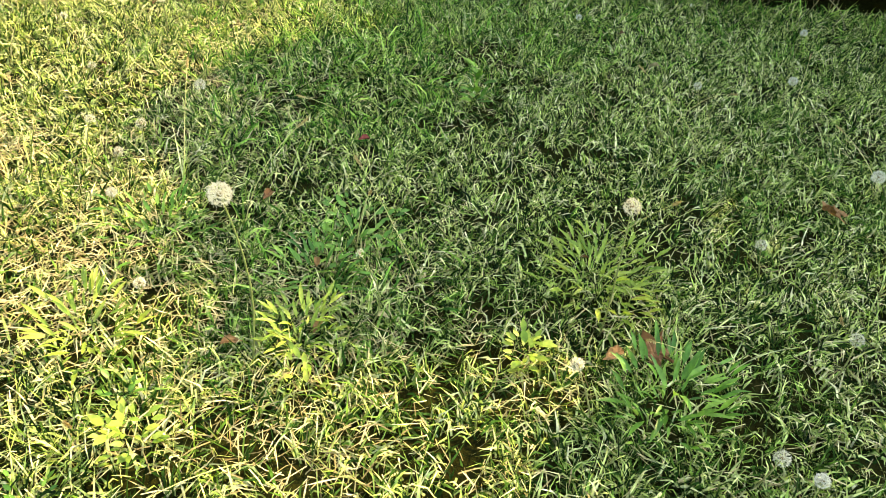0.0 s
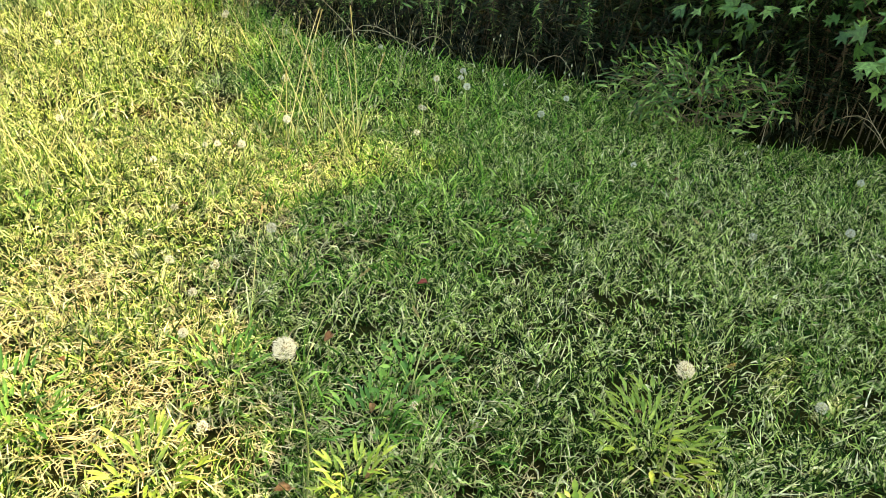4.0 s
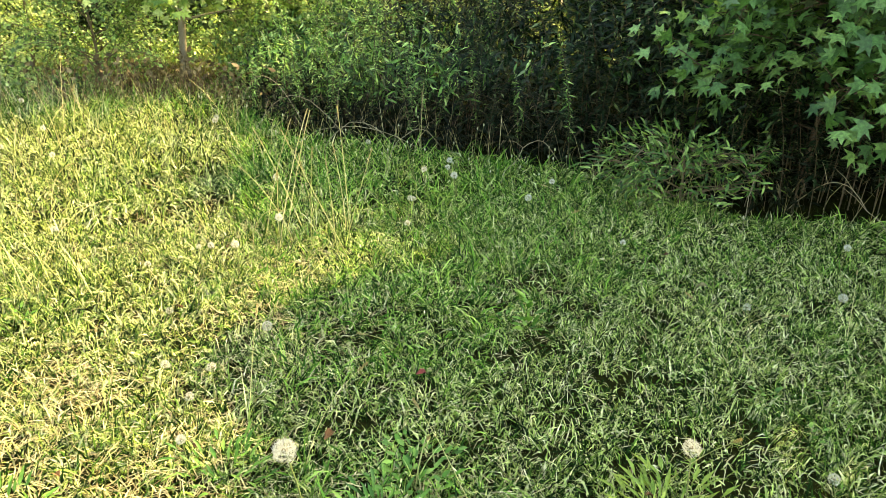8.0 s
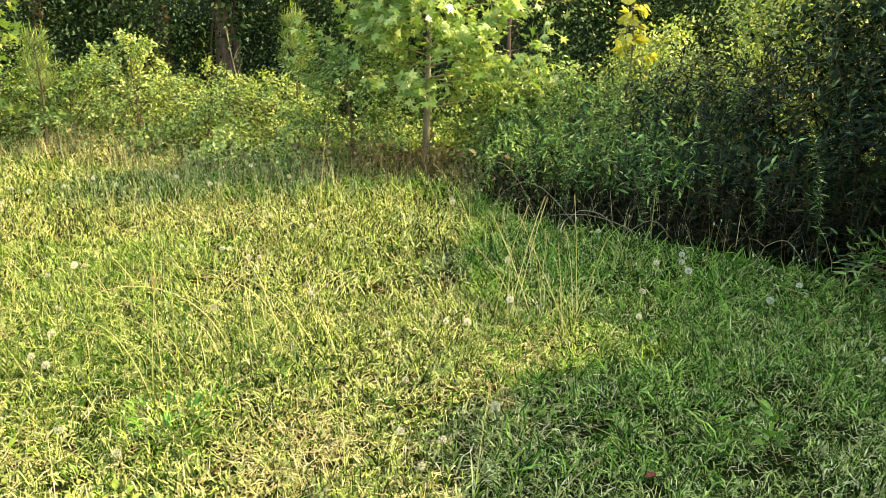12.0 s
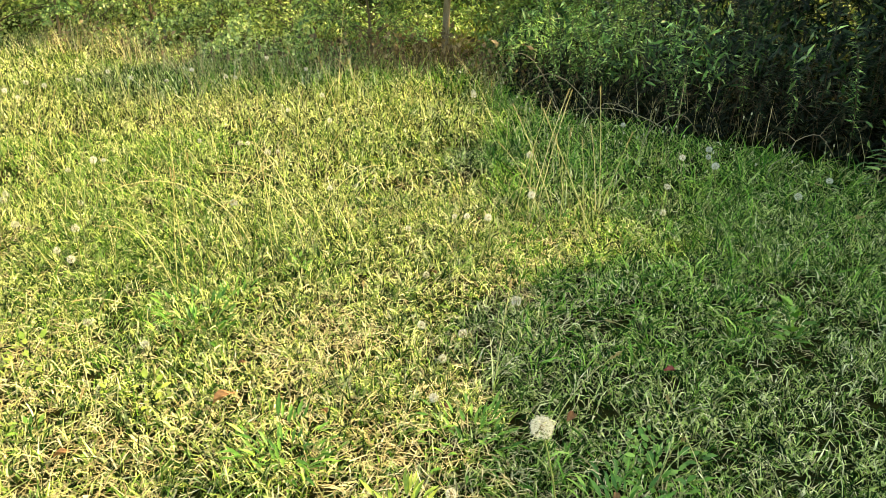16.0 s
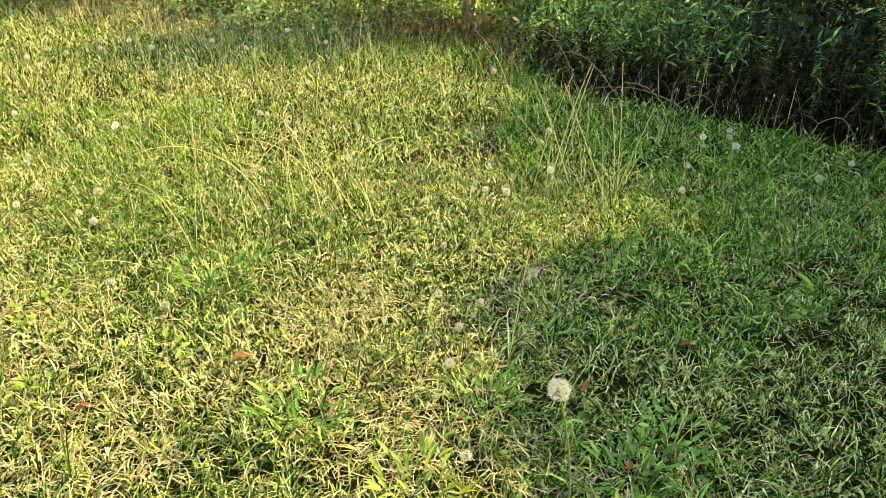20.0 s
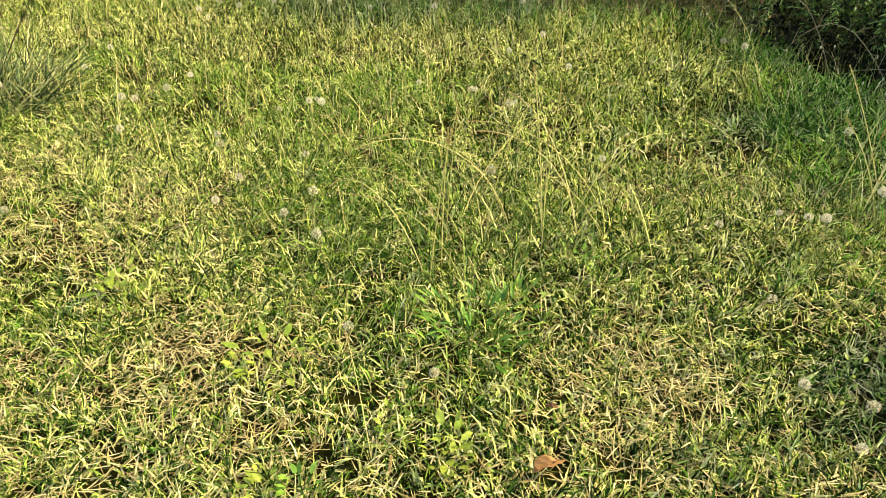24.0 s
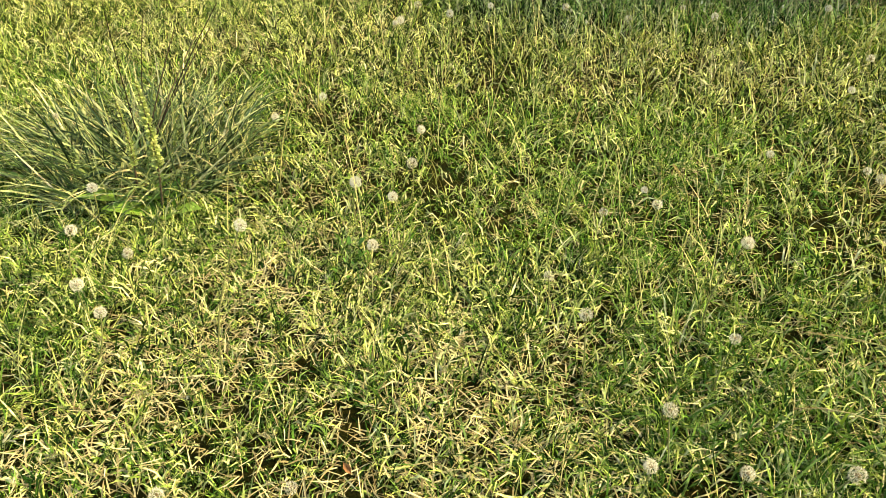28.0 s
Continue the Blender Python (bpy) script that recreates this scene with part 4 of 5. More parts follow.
def fallen_leaf(x, y, size, mat, label, seed, kind="oval"):
    rng = np.random.RandomState(seed)
    bm = bmesh.new()
    lv, lf = LEAVES[kind]
    vs = [bm.verts.new(v) for v in lv]
    for f in lf:
        bm.faces.new([vs[i] for i in f])
    bmesh.ops.subdivide_edges(bm, edges=bm.edges[:], cuts=2, use_grid_fill=True)
    for v in bm.verts:
        v.co.z += 0.22 * math.sin(3.1 * v.co.y + rng.rand()) * abs(v.co.x) * 4 + 0.06 * noise.noise(v.co * 7)
    bmesh.ops.solidify(bm, geom=bm.faces[:], thickness=0.01)
    me = bpy.data.meshes.new("fallen_leaf")
    bm.to_mesh(me)
    bm.free()
    me.materials.append(mat)
    ob = new("fallen_leaf", me)
    ob.matrix_basis = pose(x, y, float(ground_z(x, y)) + 0.045, rng.uniform(-25, 25), rng.uniform(-25, 25), rng.uniform(0, 360)) @ Matrix.Scale(size, 4)
    tagged(ob, label, "leaf", "fallen leaves on the lawn")


fallen_leaf(0.64, 1.93, 0.045, M_RED, "small dark red fallen leaf on the grass", 1)
fallen_leaf(1.0, 0.93, 0.085, M_DEAD, "curled brown dead leaf on the grass", 2, "star")
fallen_leaf(0.96, 0.95, 0.06, M_DEAD, "curled brown dead leaf on the grass", 3)
fallen_leaf(1.84, 1.3, 0.08, M_DEAD, "dry brown dead leaf on the grass", 4, "star")
fallen_leaf(-0.71, 1.75, 0.075, M_DEAD, "upright rusty brown dead leaf in the grass", 5)
fallen_leaf(0.31, 1.73, 0.05, M_DEAD, "dry brown dead leaf on the grass", 6)
for i in range(22):
    r = weed_rng
    fallen_leaf(r.uniform(-2.8, 2.3), r.uniform(0.8, 3.2), r.uniform(0.025, 0.05), M_DEAD if r.rand() < 0.6 else M_STRAW, "small dry curled leaf among the blades", 10 + i)


# ---- thicket of tall weeds ----
def tall_weed_meshes(seed, h, mat, leaf):
    rng = np.random.RandomState(seed)
    k = np.linspace(0, 1, 8)
    lean = rng.normal(0, 0.2, 2)
    pts = np.stack([lean[0] * k ** 2, lean[1] * k ** 2, k], 1) * h
    b = Build()
    tube(b, pts, np.linspace(0.0045, 0.0016, 8), 5)
    n = int((130 if leaf < 0.09 else 95) * h)
    q = 0.2 + 0.8 * (np.arange(n) + rng.rand(n)) / n
    base = np.stack([np.interp(q, k, pts[:, c]) for c in range(3)], 1)
    az = np.arange(n) * 2.4 + rng.normal(0, 0.4, n)
    tip = np.clip((q - 0.85) / 0.15, 0, 1)
    axis = np.stack([np.cos(az), np.sin(az), 0.55 - 1.15 * rng.rand(n) + 1.4 * tip], 1)
    g = Build()
    scatter(g, "spear", base, axis, np.tile([0, 0, 1.0], (n, 1)) + rng.normal(0, 0.35, (n, 3)), leaf * (1 - 0.45 * tip) * rng.uniform(0.55, 1.25, n))
    return b.mesh("stem", M_GREENSTEM), g.mesh("foliage", mat)


KINDS = [tall_weed_meshes(400 + i, 1.0 + 0.08 * (i % 5), M_THICK if i < 5 else M_SHADEDARK, 0.075 if i < 5 else 0.1) for i in range(10)]
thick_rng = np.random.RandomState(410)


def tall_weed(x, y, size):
    # Plants to the right take the leaf colour darkened for shade.
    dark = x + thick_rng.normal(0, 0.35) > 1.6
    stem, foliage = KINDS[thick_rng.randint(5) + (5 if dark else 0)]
    label = "tall leafy weed with narrow dark green leaves, darkened further for shade" if dark else "tall leafy weed with narrow fresh green leaves"
    t = thing("tall_weed", (x, y, float(ground_z(x, y))), label, "weed", "tall weeds of the thicket", turn=thick_rng.uniform(0, 6.28), size=size)
    part("stem", stem, t)
    part("foliage", foliage, t)


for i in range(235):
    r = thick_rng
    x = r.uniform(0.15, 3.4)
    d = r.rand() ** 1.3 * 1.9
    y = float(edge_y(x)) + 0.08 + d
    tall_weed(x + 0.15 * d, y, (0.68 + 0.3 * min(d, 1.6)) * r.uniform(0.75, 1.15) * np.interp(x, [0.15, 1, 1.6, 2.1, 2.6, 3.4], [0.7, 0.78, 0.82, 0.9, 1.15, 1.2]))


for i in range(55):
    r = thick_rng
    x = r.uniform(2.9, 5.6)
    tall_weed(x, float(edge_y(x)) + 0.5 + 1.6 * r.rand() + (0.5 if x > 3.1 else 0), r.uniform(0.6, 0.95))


def thicket_fill():
    rng = np.random.RandomState(430)
    n = 26000
    x = rng.uniform(0.3, 6.2, n)
    d = 0.3 + 2.1 * rng.rand(n)
    x, y = x + 0.15 * d, edge_y(x) + d + np.where(x > 3.0, 0.2, 0.0)
    top = np.interp(x, [0.4, 1.2, 2.0, 2.7, 6.5], [0.5, 0.6, 0.75, 1.1, 1.3]) * np.clip(0.5 + 0.4 * d, 0, 1.15)
    z = 0.22 + (top - 0.15) * rng.rand(n) ** 0.75 * (0.7 + 0.55 * value_noise(x, y, 0.35, 432))
    axis = unit(rng.normal(0, 0.8, (n, 3)) + [0, 0, -0.1])
    normal = unit(rng.normal(0, 0.5, (n, 3)) + [-0.3, -0.5, 0.9])
    size = 0.10 * rng.uniform(0.55, 1.2, n)
    # Right of here the fill takes the shade-darkened colour.
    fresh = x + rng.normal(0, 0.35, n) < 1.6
    for mask, mat, label in ((fresh, M_THICK, "dense fresh green leaves filling the thicket"), (~fresh, M_SHADEDARK, "dense dark leaves in the thicket's depth, darkened further for shade")):
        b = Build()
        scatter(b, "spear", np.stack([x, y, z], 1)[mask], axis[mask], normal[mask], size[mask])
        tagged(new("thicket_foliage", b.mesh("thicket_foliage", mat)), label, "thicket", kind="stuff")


thicket_fill()


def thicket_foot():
    """Low leaves and litter closing the thicket's foot, coloured near black for its shade."""
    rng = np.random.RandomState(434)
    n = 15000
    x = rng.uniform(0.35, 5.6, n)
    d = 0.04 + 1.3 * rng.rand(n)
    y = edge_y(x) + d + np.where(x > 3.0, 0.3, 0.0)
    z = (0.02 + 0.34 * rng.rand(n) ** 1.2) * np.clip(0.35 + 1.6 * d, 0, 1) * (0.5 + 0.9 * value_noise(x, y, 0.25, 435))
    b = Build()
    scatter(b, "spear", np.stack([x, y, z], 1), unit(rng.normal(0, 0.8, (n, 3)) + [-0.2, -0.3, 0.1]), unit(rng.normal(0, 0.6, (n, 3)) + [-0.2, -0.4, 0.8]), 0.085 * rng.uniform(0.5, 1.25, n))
    tagged(new("thicket_litter", b.mesh("thicket_litter", M_SHADELITTER)), "low brown-green leaves and litter at the thicket's foot, blackened for its shade", "undergrowth", kind="stuff")


thicket_foot()


def thicket_stems():
    """Thin reddish stems and old twigs that stand in the dark foot of the thicket."""
    rng = np.random.RandomState(436)
    n = 230
    x = rng.uniform(0.3, 3.3, n)
    y = edge_y(x) + 0.05 + 1.1 * rng.rand(n) ** 1.4
    b = Build()
    blades(b, np.stack([x, y, ground_z(x, y)], 1), rng.uniform(0, 6.28, n), rng.uniform(0.25, 0.75, n), rng.uniform(0.0024, 0.0045, n), np.abs(rng.normal(0, 0.45, n)), rng.uniform(0, 0.5, n), 3)
    n = 620
    x = rng.uniform(0.5, 3.2, n)
    y = edge_y(x) + rng.uniform(0.0, 0.7, n)
    blades(b, np.stack([x, y, rng.uniform(0.05, 0.4, n)], 1), rng.uniform(0, 6.28, n), rng.uniform(0.15, 0.5, n), rng.uniform(0.0022, 0.004, n), rng.uniform(0.7, 1.7, n), rng.uniform(-0.3, 0.5, n), 3)
    tagged(new("thicket_stems", b.mesh("thicket_stems", M_REDSTEM)), "thin reddish brown stems in the dark foot of the thicket", "stems", kind="stuff")


thicket_stems()


# ---- shrubs, saplings, pines ----
woody("low_shrub", (2.38, 3.2, 0), "low shrub with small fresh green leaves at the thicket's foot", "shrub", 501, "lance", M_LOW, 0.068, 900, 0.34, 0.52, 16, lo=0.08, trunk_r=0.004, twigs=5, single=120)
woody("low_shrub", (2.26, 3.28, 0), "low spreading shrub with small fresh green leaves", "shrub", 502, "lance", M_LOW, 0.06, 560, 0.24, 0.42, 13, lo=0.08, trunk_r=0.004, twigs=5, single=100)
# Shrub added in the thicket, mostly out of view, to shade the lawn.
woody("dark_shrub", (3.1, 3.95, 0), "dense dark green shrub added in the thicket to shade the lawn", "shrub", 536, "chip", M_MIDSHRUB, 0.062, 5200, 1.75, 0.5, 24, jitter=0.07, lo=0.1, trunk_r=0.018, twigs=6, full=0.4)
# Dark shrubs added at and beyond the view's right edge to close the recess.
woody("dark_shrub", (4.55, 3.9, 0), "dense green shrub behind the sweetgum, added dark for the shaded recess", "shrub", 533, "oval", M_SHADEDARK, 0.085, 3600, 1.5, 0.9, 26, jitter=0.1, lo=0.04, trunk_r=0.02, twigs=7, full=0.35)
woody("dark_shrub", (5.3, 3.1, 0), "dense green shrub behind the sweetgum, added dark for the shaded recess", "shrub", 534, "oval", M_SHADEDARK, 0.085, 3600, 1.6, 0.9, 26, jitter=0.1, lo=0.04, trunk_r=0.02, twigs=7, full=0.35)
woody("dark_shrub", (6.1, 2.3, 0), "unseen dense shrub added beside the lawn, in the shade-dark leaf colour", "shrub", 535, "oval", M_SHADEDARK, 0.085, 3600, 1.6, 0.9, 26, jitter=0.1, lo=0.04, trunk_r=0.02, twigs=7, full=0.35)
woody("sweetgum_tree", (3.85, 2.98, 0), "sweetgum tree with star-shaped green leaves over the lawn's edge", "tree", 510, "star", M_GUM, 0.09, 5200, 2.35, 0.82, 32, M_BARK, jitter=0.1, droop=0.45,
      lo=0.2, trunk_r=0.05, twigs=8, rise=0.2, full=0.25)
# Two sweetgums out of view, added to shade the lawn's right side.
woody("sweetgum_tree", (4.47, 1.90, 0), "unseen young sweetgum with star-shaped green leaves, added to shade the lawn", "tree", 514, "star", M_GUM, 0.105, 1900, 2.55, 0.68, 28, M_BARK, jitter=0.1, droop=0.5, lo=0.2, trunk_r=0.04, twigs=6,
      rise=0.2, full=0.25)
woody("sweetgum_tree", (4.6, 2.98, 0), "unseen tall sweetgum with star-shaped green leaves, added to shade the lawn", "tree", 516, "star", M_GUM, 0.125, 1700, 3.5, 0.48, 32, M_BARK, jitter=0.09, droop=0.5, lo=0.3, trunk_r=0.045, twigs=6,
      rise=0.2, full=0.25)


def shade_tree(x, y, h, clumps, seed):
    """An unseen young tree; its limbs end in dense leaf clumps (centre and radius of each) that shape the lawn's shade.
    """
    rng = np.random.RandomState(seed)
    t = thing("sweetgum_tree", (x, y, 0), "unseen sweetgum with dense clumps of star-shaped leaves that shape the lawn's shade", "tree")
    k = np.linspace(0, 1, 8)
    trunk = np.stack([0.05 * np.sin(4 * k), 0.04 * np.sin(3 * k), h * k], 1)
    b = Build()
    tube(b, trunk, np.linspace(0.05, 0.012, 8), 9)
    part("trunk", b.mesh("trunk", M_BARK), t)
    crown = Build()
    for cx, cy, cz, r in clumps:
        c = np.array([cx - x, cy - y, cz])
        st = np.array([np.interp(0.62 * cz, trunk[:, 2], trunk[:, i]) for i in range(3)])
        s = np.linspace(0, 1, 6)[:, None]
        b = Build()
        tube(b, st * (1 - s) + c * s + np.array([0, 0, 0.15]) * s * (1 - s), np.linspace(0.02, 0.006, 6), 6)
        for _ in range(6):
            e = c + unit(rng.normal(0, 1, 3)) * r * 0.8
            tube(b, np.stack([c, (c + e) / 2 + [0, 0, 0.03], e]), np.array([0.006, 0.004, 0.002]), 4)
        part("limb", b.mesh("limb", M_BARK), t)
        n = int(3400 * r * r)
        d = unit(rng.normal(0, 1, (n, 3)))
        p = c + d * (r * rng.rand(n) ** 0.4)[:, None]
        scatter(crown, "star", p, unit(d + rng.normal(0, 0.6, (n, 3)) + [0, 0, -0.4]), unit(rng.normal(0, 0.45, (n, 3)) + [0, 0, 1.0]), 0.1 * rng.uniform(0.7, 1.2, n))
    part("crown", crown.mesh("crown", M_GUM), t)


# Clumps set along the sun's slant so that their shadows draw the shade's edge.
shade_tree(4.75, 3.5, 3.1, [(3.91, 3.30, 2.7, 0.38), (4.38, 3.22, 2.9, 0.42), (3.95, 2.77, 2.6, 0.38), (4.10, 2.60, 2.8, 0.34), (4.35, 3.50, 2.75, 0.30), (4.60, 2.55, 2.85, 0.32)], 518)
shade_tree(5.3, 1.75, 3.0, [(4.62, 1.82, 2.8, 0.30), (4.95, 1.92, 2.85, 0.32), (4.55, 1.60, 2.75, 0.26), (5.2, 1.7, 2.9, 0.32)], 519)
woody("sweetgum_sapling", (3.15, 3.2, 0), "low sweetgum with star-shaped green leaves at the thicket's end", "tree", 515, "star", M_GUM, 0.08, 2900, 1.35, 0.9, 28, M_BARK, single=250, jitter=0.07, droop=0.45,
      lo=0.25, trunk_r=0.014, twigs=6, rise=0.25, full=0.5)
woody("sweetgum_sapling", (-0.135, 6.95, 0), "young sweetgum with bright yellow-green star-shaped leaves", "tree", 511, "star", M_SAPL, 0.088, 3600, 2.15, 1.1, 30, M_PALEBARK, single=240, jitter=0.06, droop=0.35,
      lo=0.27, trunk_r=0.032, twigs=5, rise=0.3)
woody("sweetgum_sapling", (-4.95, 8.1, 0), "young sweetgum with light green star-shaped leaves at the wood's edge", "tree", 512, "star", M_SAPL, 0.11, 1000, 2.4, 0.7, 20, M_BARK, jitter=0.06, lo=0.08, trunk_r=0.013, twigs=5)
woody("yellow_sapling", (1.62, 6.45, 0), "slim sapling with bright yellow leaves at its top", "tree", 513, "oval", M_YELLOW, 0.1, 110, 1.55, 0.2, 9, jitter=0.02, droop=0.6, lo=0.66, trunk_r=0.01, twigs=2)
woody("round_bush", (-0.8, 6.95, 0), "rounded bush with small green leaves", "shrub", 520, "chip", M_SHRUB, 0.038, 5200, 1.05, 0.6, 30, jitter=0.025, lo=0.05, trunk_r=0.012, twigs=6, full=0.4, rise=0.9)
woody("bush", (0.62, 6.9, 0), "loose green bush under the young sweetgum", "shrub", 521, "chip", M_SHRUB, 0.042, 3000, 0.75, 0.6, 18, jitter=0.04, lo=0.05, trunk_r=0.012, twigs=6, full=0.4)
woody("bright_bush", (-3.35, 8.40, 0), "bright yellow-green bush with small leaves", "shrub", 522, "chip", M_BRIGHT, 0.042, 4500, 1.15, 0.6, 24, jitter=0.025, rise=1.0, lo=0.05, trunk_r=0.015, twigs=6)
woody("bright_bush", (-2.55, 8.30, 0), "low bright yellow-green bush with small leaves", "shrub", 523, "chip", M_BRIGHT, 0.042, 4050, 0.6, 0.7, 22, jitter=0.025, rise=1.0, lo=0.05, trunk_r=0.012, twigs=6, full=0.4)
woody("bright_bush", (-1.75, 8.00, 0), "low bright yellow-green bush with small leaves", "shrub", 524, "chip", M_BRIGHT, 0.042, 3600, 0.62, 0.6, 20, jitter=0.025, rise=1.0, lo=0.05, trunk_r=0.012, twigs=6, full=0.4)
woody("bush", (-4.2, 8.60, 0), "green bush with small leaves beside the pine", "shrub", 525, "chip", M_SHRUB, 0.042, 4350, 0.75, 0.75, 22, jitter=0.025, rise=1.0, lo=0.05, trunk_r=0.012, twigs=6, full=0.4)
woody("bush", (-5.4, 9.00, 0), "green bush with small leaves at the wood's edge", "shrub", 526, "chip", M_SHRUB, 0.042, 4350, 1.0, 0.8, 22, jitter=0.025, rise=1.0, lo=0.05, trunk_r=0.012, twigs=6, full=0.4)
woody("tall_shrub", (1.0, 7.20, 0), "tall green shrub behind the thicket", "shrub", 527, "chip", M_SHRUB, 0.06, 2600, 0.9, 0.7, 20, jitter=0.07, lo=0.08, trunk_r=0.015, twigs=6)
woody("tall_shrub", (1.95, 6.90, 0), "tall yellowish green shrub behind the thicket", "shrub", 528, "chip", M_BRIGHT, 0.042, 6000, 1.25, 0.75, 24, jitter=0.07, lo=0.08, trunk_r=0.015, twigs=6)
woody("tall_shrub", (2.75, 6.30, 0), "tall yellowish green shrub behind the thicket", "shrub", 529, "chip", M_BRIGHT, 0.042, 9000, 1.9, 0.8, 30, jitter=0.08, lo=0.08, trunk_r=0.02, twigs=6)
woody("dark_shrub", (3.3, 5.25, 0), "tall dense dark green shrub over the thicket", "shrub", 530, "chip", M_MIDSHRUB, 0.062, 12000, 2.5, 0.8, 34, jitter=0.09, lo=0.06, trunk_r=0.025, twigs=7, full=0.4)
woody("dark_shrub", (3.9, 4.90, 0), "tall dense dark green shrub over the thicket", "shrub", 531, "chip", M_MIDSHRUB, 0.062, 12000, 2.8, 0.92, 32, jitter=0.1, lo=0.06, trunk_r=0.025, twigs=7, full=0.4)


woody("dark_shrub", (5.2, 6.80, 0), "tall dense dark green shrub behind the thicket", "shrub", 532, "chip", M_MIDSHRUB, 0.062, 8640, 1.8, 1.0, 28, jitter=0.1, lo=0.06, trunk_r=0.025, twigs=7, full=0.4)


def pine(x, y, h, seed, lo, label):
    """A young pine: a slim trunk, whorls of steeply rising shoots brushed with needles, and candles."""
    rng = np.random.RandomState(seed)
    t = thing("young_pine", (x, y, float(ground_z(x, y))), label, "tree", "young pines")
    b = Build()
    k = np.linspace(0, 1, 7)
    trunk = np.stack([0.03 * np.sin(3 * k), 0.01 * k, h * k], 1)
    tube(b, trunk, np.linspace(0.017, 0.006, 7), 7)
    part("trunk", b.mesh("trunk", M_TWIG), t)
    shoots = [np.stack([trunk[4], trunk[5], trunk[6]])]
    for f, count, ln in ((lo, 5, 0.30), ((lo + 0.84) / 2, 4, 0.25), (0.84, 4, 0.17)):
        st = np.array([np.interp(f, k, trunk[:, c]) for c in range(3)])
        for j in range(count):
            az = j * 6.28 / count + f * 9 + rng.normal(0, 0.2)
            s = np.linspace(0, 1, 5)[:, None]
            d = np.array([math.cos(az), math.sin(az), 0])
            pts = st + ln * rng.uniform(0.8, 1.15) * (d * (0.75 * s - 0.2 * s ** 2) + np.array([0, 0, 1]) * (0.35 * s + 0.55 * s ** 2))
            b = Build()
            tube(b, pts, np.linspace(0.006, 0.003, 5), 5)
            part("branch", b.mesh("branch", M_TWIG), t)
            shoots.append(pts[1:])
    for pts in shoots:
        n = 80
        q = rng.rand(n) * (len(pts) - 1)
        base = np.stack([np.interp(q, np.arange(len(pts)), pts[:, c]) for c in range(3)], 1)
        d = unit(pts[-1] - pts[0])
        b = Build()
        blades_dir(b, base, unit(d * rng.uniform(0.5, 1.1, (n, 1)) + unit(np.cross(d, rng.normal(0, 1, (n, 3)))) * 0.7), rng.uniform(0.07, 0.12, n), 0.0065)
        part("needles", b.mesh("needles", M_NEEDLE), t, "brush of long light green needles")
        b = Build()
        e = pts[-1]
        c = rng.uniform(0.08, 0.16)
        tube(b, np.stack([e, e + [0, 0, c * 0.5], e + [0, 0, c]]), np.array([0.006, 0.0065, 0.002]), 5)
        part("candle", b.mesh("candle", M_PALEWEED), t, "pale upright candle")


pine(-1.52, 8.0, 1.52, 541, 0.55, "young pine with long light green needles and two tall candles")
pine(-4.2, 8.0, 1.25, 542, 0.5, "young pine with long light green needles and upright candles")


def bare_sapling(x, y, h):
    rng = np.random.RandomState(545)
    t = thing("dead_sapling", (x, y, float(ground_z(x, y))), "thin bare grey dead sapling before the wood", "sapling")
    k = np.linspace(0, 1, 8)
    pts = np.stack([-0.09 * k + 0.03 * np.sin(5 * k), 0.02 * k, h * k], 1)
    b = Build()
    tube(b, pts, np.linspace(0.011, 0.003, 8), 6)
    part("stem", b.mesh("stem", M_DEADSTEM), t)
    for i in range(9):
        p = pts[2 + i * 5 // 9]
        e = p + np.array([rng.normal(0, 0.09), rng.normal(0, 0.06), rng.uniform(0.05, 0.2)])
        b = Build()
        tube(b, np.stack([p, (p + e) / 2 + [0, 0, 0.02], e]), np.array([0.004, 0.003, 0.0015]), 5)
        part("twig", b.mesh("twig", M_DEADSTEM), t)


bare_sapling(-2.23, 8.6, 1.3)


def dead_brush():
    """Dry brown twigs and withered leaves under the bushes."""
    rng = np.random.RandomState(565)
    n = 900
    x = np.concatenate([rng.normal(-0.3, 0.45, n), rng.uniform(-4.6, -1.0, n // 3)])
    n = len(x)
    y = edge_y(x) + rng.uniform(0.25, 0.75, n)
    z = rng.rand(n) ** 1.5 * 0.38
    b = Build()
    scatter(b, "chip", np.stack([x, y, z], 1), rng.normal(0, 1, (n, 3)), rng.normal(0, 1, (n, 3)), rng.uniform(0.03, 0.07, n))
    blades(b, np.stack([x, y, 0 * x], 1), rng.uniform(0, 6.28, n), rng.uniform(0.1, 0.5, n), rng.uniform(0.003, 0.007, n), rng.uniform(0, 0.8, n), rng.uniform(0, 0.7, n), 3)
    tagged(new("dead_brush", b.mesh("dead_brush", M_BRUSH)), "dry brown twigs and withered leaves under the bushes", "undergrowth", kind="stuff")


dead_brush()



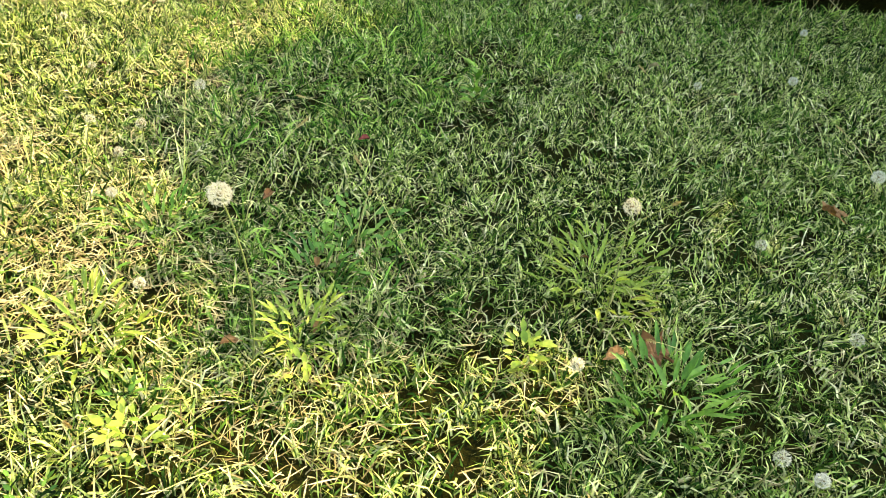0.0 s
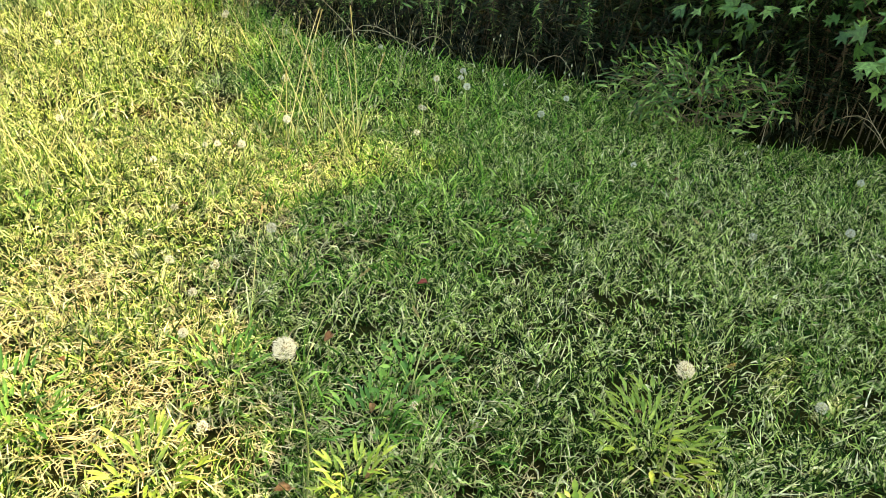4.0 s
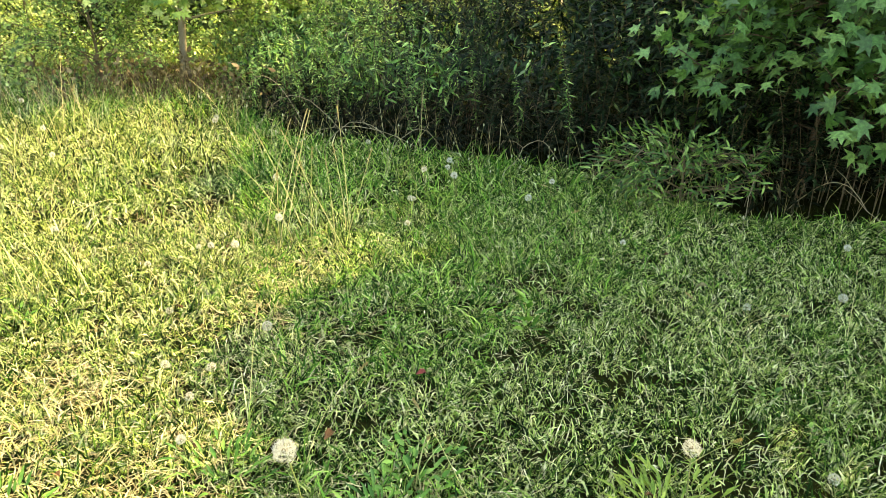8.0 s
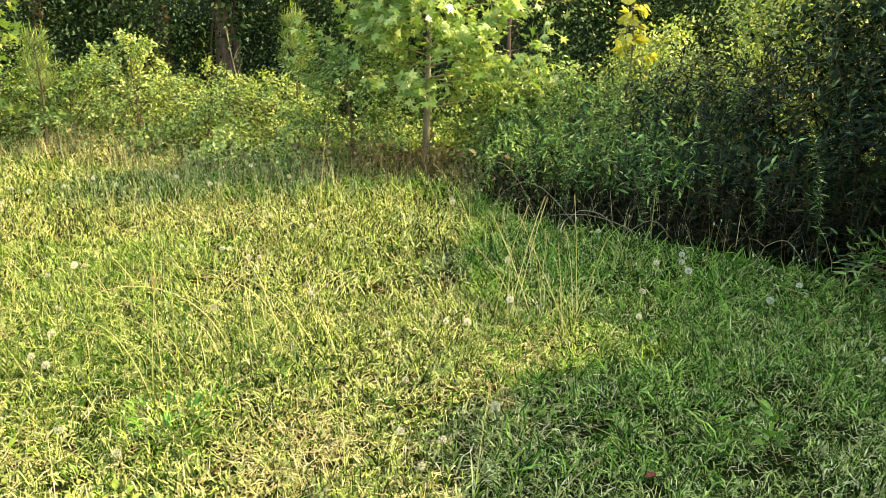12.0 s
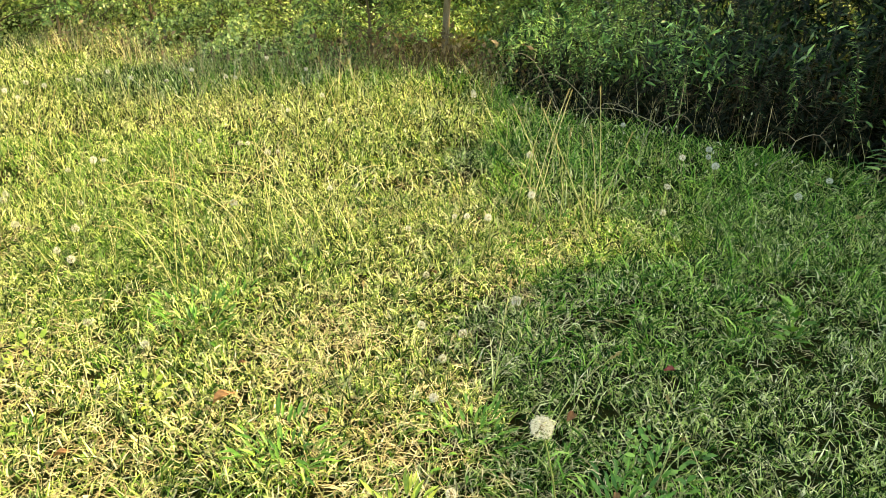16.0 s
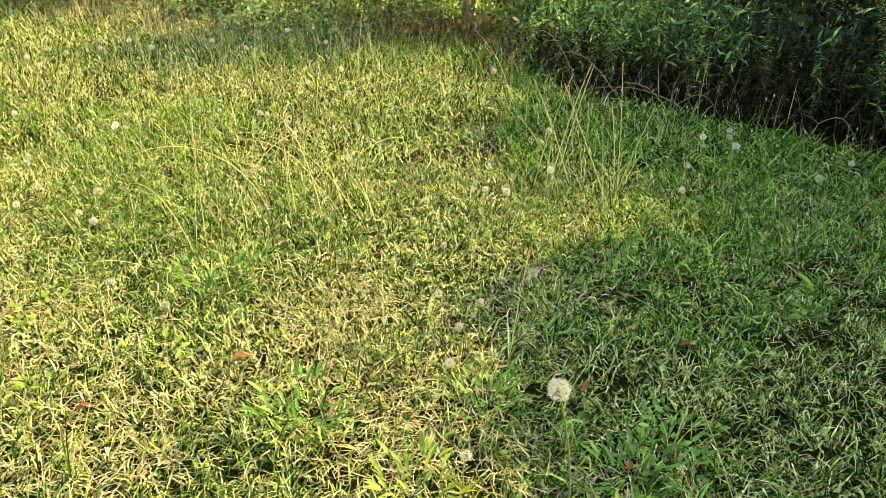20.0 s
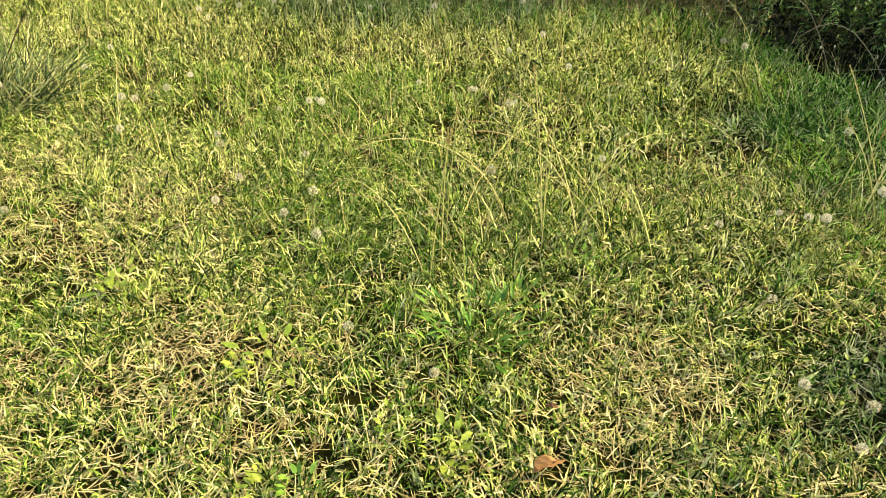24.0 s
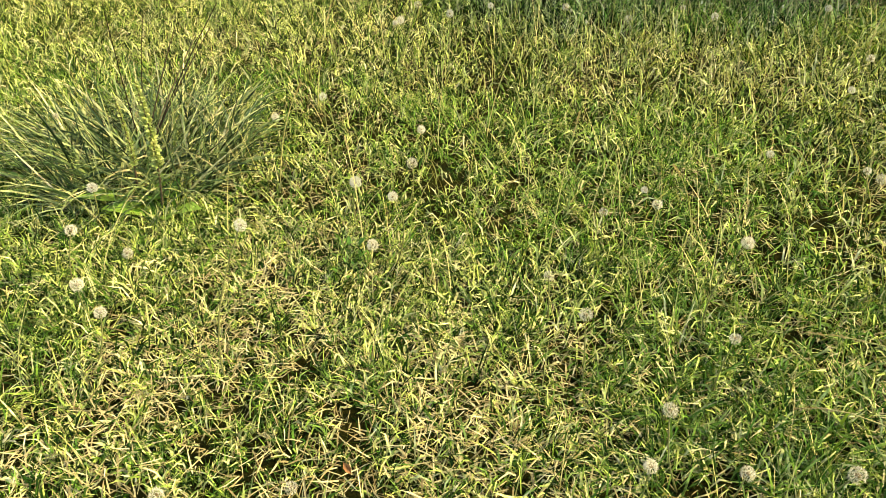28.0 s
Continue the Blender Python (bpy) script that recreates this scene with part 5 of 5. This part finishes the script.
def low_growth():
    """Low leafy growth that fills the foot of the bushes."""
    rng = np.random.RandomState(560)
    n = 26000
    x = rng.uniform(-7.5, 0.7, n)
    d = rng.rand(n) * 2.0
    y = edge_y(x) + 0.5 + d
    keep = ~((np.abs(x + 0.14) < 0.28) & (y < 7.35))
    x, y, d = x[keep], y[keep], d[keep]
    n = len(x)
    z = (0.10 + 0.5 * np.clip(d, 0, 1)) * rng.rand(n) ** 0.6 * (0.15 + 1.5 * value_noise(x, y, 0.4, 561) ** 1.3)
    pos, axis, normal, size = np.stack([x, y, z], 1), unit(rng.normal(0, 0.7, (n, 3)) + [0, 0, 0.3]), unit(rng.normal(0, 0.5, (n, 3)) + [0, -0.6, 0.9]), 0.046 * rng.uniform(0.6, 1.3, n)
    light = x + rng.normal(0, 0.3, n) < -1.3
    for mask, mat, label in ((light, M_BRIGHT, "tangle of low bright green leaves at the foot of the bushes"), (~light, M_SHRUB, "tangle of low green leaves under the young sweetgum")):
        b = Build()
        scatter(b, "chip", pos[mask], axis[mask], normal[mask], size[mask])
        tagged(new("low_growth", b.mesh("low_growth", mat)), label, "undergrowth", kind="stuff")


low_growth()


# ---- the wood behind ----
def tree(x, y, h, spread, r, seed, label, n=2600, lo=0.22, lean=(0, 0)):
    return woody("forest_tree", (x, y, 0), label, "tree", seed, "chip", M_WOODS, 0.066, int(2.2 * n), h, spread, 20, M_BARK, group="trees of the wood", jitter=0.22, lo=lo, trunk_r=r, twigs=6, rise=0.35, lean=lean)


old_tree = tree(-3.1, 11.2, 7, 2.4, 0.16, 601, "large forest tree with a leaning grey-brown trunk", 3200, 0.42, (0.5, 0.2))


def vines(t, seed, count):
    """Creepers that wind up a trunk, with ragged leaves on them."""
    rng = np.random.RandomState(seed)
    me = [c for c in t.children if c.name.startswith("trunk")][0].data
    co = np.array([v.co for v in me.vertices]).reshape(9, 9, 3)
    mid, rad = co.mean(1), np.linalg.norm(co - co.mean(1, keepdims=True), axis=2).mean(1)
    k = np.linspace(0, 4.2, 26)
    for i in range(count):
        a = rng.uniform(0, 6.28) + rng.normal(0, 0.5) * k + 0.4 * np.sin(2.3 * k + rng.rand() * 6)
        p = np.stack([np.interp(k, np.arange(9), mid[:, c]) for c in range(3)], 1)
        r = np.interp(k, np.arange(9), rad) + 0.02 + 0.05 * rng.rand(26)
        p = p + np.stack([r * np.cos(a), r * np.sin(a), 0 * a], 1)
        b = Build()
        tube(b, p, np.linspace(0.02, 0.007, 26), 5)
        part("vine", b.mesh("vine", M_BARK), t, "woody creeper winding up the trunk")
        n = 380
        base = p[rng.randint(8 if i % 2 else 12, 26, n)] + rng.normal(0, 0.09, (n, 3))
        b = Build()
        scatter(b, "oval", base, rng.normal(0, 0.6, (n, 3)) + [0, 0, -0.5], rng.normal(0, 0.6, (n, 3)) + [0, -0.5, 0.6], rng.uniform(0.06, 0.12, n))
        part("vine_leaves", b.mesh("vine_leaves", M_WOODS), t, "ragged dark creeper leaves")


vines(old_tree, 605, 7)
for i, (x, y) in enumerate([(-8.5, 11), (-6.3, 12.2), (-4.8, 13.5), (-1.0, 12.8), (1.3, 13.4), (3.4, 14.2), (6.0, 15.2), (-10, 9.5), (7.5, 15)]):
    tree(x, y, 6.5 + 0.3 * (i % 4), 2.6, 0.11 + 0.02 * (i % 3), 610 + i, "forest tree with a dense dark green crown", 3000, 0.34)


woody("forest_tree", (0.95, 10.3, 0), "slim forest tree with lighter green leaves before the dark wood", "tree", 608, "chip", M_LIGHTWOOD, 0.055, 8000, 4.2, 2.0, 24, M_BARK, group="trees of the wood", jitter=0.14, lo=0.36, trunk_r=0.03, twigs=6, rise=0.1)


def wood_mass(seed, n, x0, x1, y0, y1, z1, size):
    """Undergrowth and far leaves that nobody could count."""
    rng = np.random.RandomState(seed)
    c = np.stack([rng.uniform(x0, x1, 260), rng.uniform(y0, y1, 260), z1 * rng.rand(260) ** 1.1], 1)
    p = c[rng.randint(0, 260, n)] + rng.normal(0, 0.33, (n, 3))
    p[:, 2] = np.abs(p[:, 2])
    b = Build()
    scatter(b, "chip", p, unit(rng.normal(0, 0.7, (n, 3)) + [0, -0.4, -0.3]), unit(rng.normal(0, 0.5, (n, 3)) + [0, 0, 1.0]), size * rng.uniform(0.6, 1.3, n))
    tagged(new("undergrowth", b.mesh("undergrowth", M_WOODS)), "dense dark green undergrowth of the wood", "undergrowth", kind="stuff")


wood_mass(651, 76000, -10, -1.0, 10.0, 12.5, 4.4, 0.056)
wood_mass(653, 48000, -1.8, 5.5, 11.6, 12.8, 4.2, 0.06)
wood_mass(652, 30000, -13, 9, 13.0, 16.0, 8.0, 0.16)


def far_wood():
    """The wood goes on: a deep wavering foliage wall, coloured as shade, closes the view."""
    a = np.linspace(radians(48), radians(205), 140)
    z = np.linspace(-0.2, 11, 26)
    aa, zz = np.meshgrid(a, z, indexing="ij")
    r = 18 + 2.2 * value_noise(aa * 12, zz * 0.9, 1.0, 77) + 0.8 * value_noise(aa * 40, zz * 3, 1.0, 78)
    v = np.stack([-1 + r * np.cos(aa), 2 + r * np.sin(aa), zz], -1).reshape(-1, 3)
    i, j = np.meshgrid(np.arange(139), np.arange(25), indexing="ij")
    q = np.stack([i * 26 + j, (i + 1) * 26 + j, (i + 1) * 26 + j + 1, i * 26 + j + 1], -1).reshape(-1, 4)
    tagged(new("backdrop", Build().add(v, q).mesh("backdrop", M_WOODSHADE)), "far wood as a dark green wall, coloured for its inner shade", "wood", kind="structure")


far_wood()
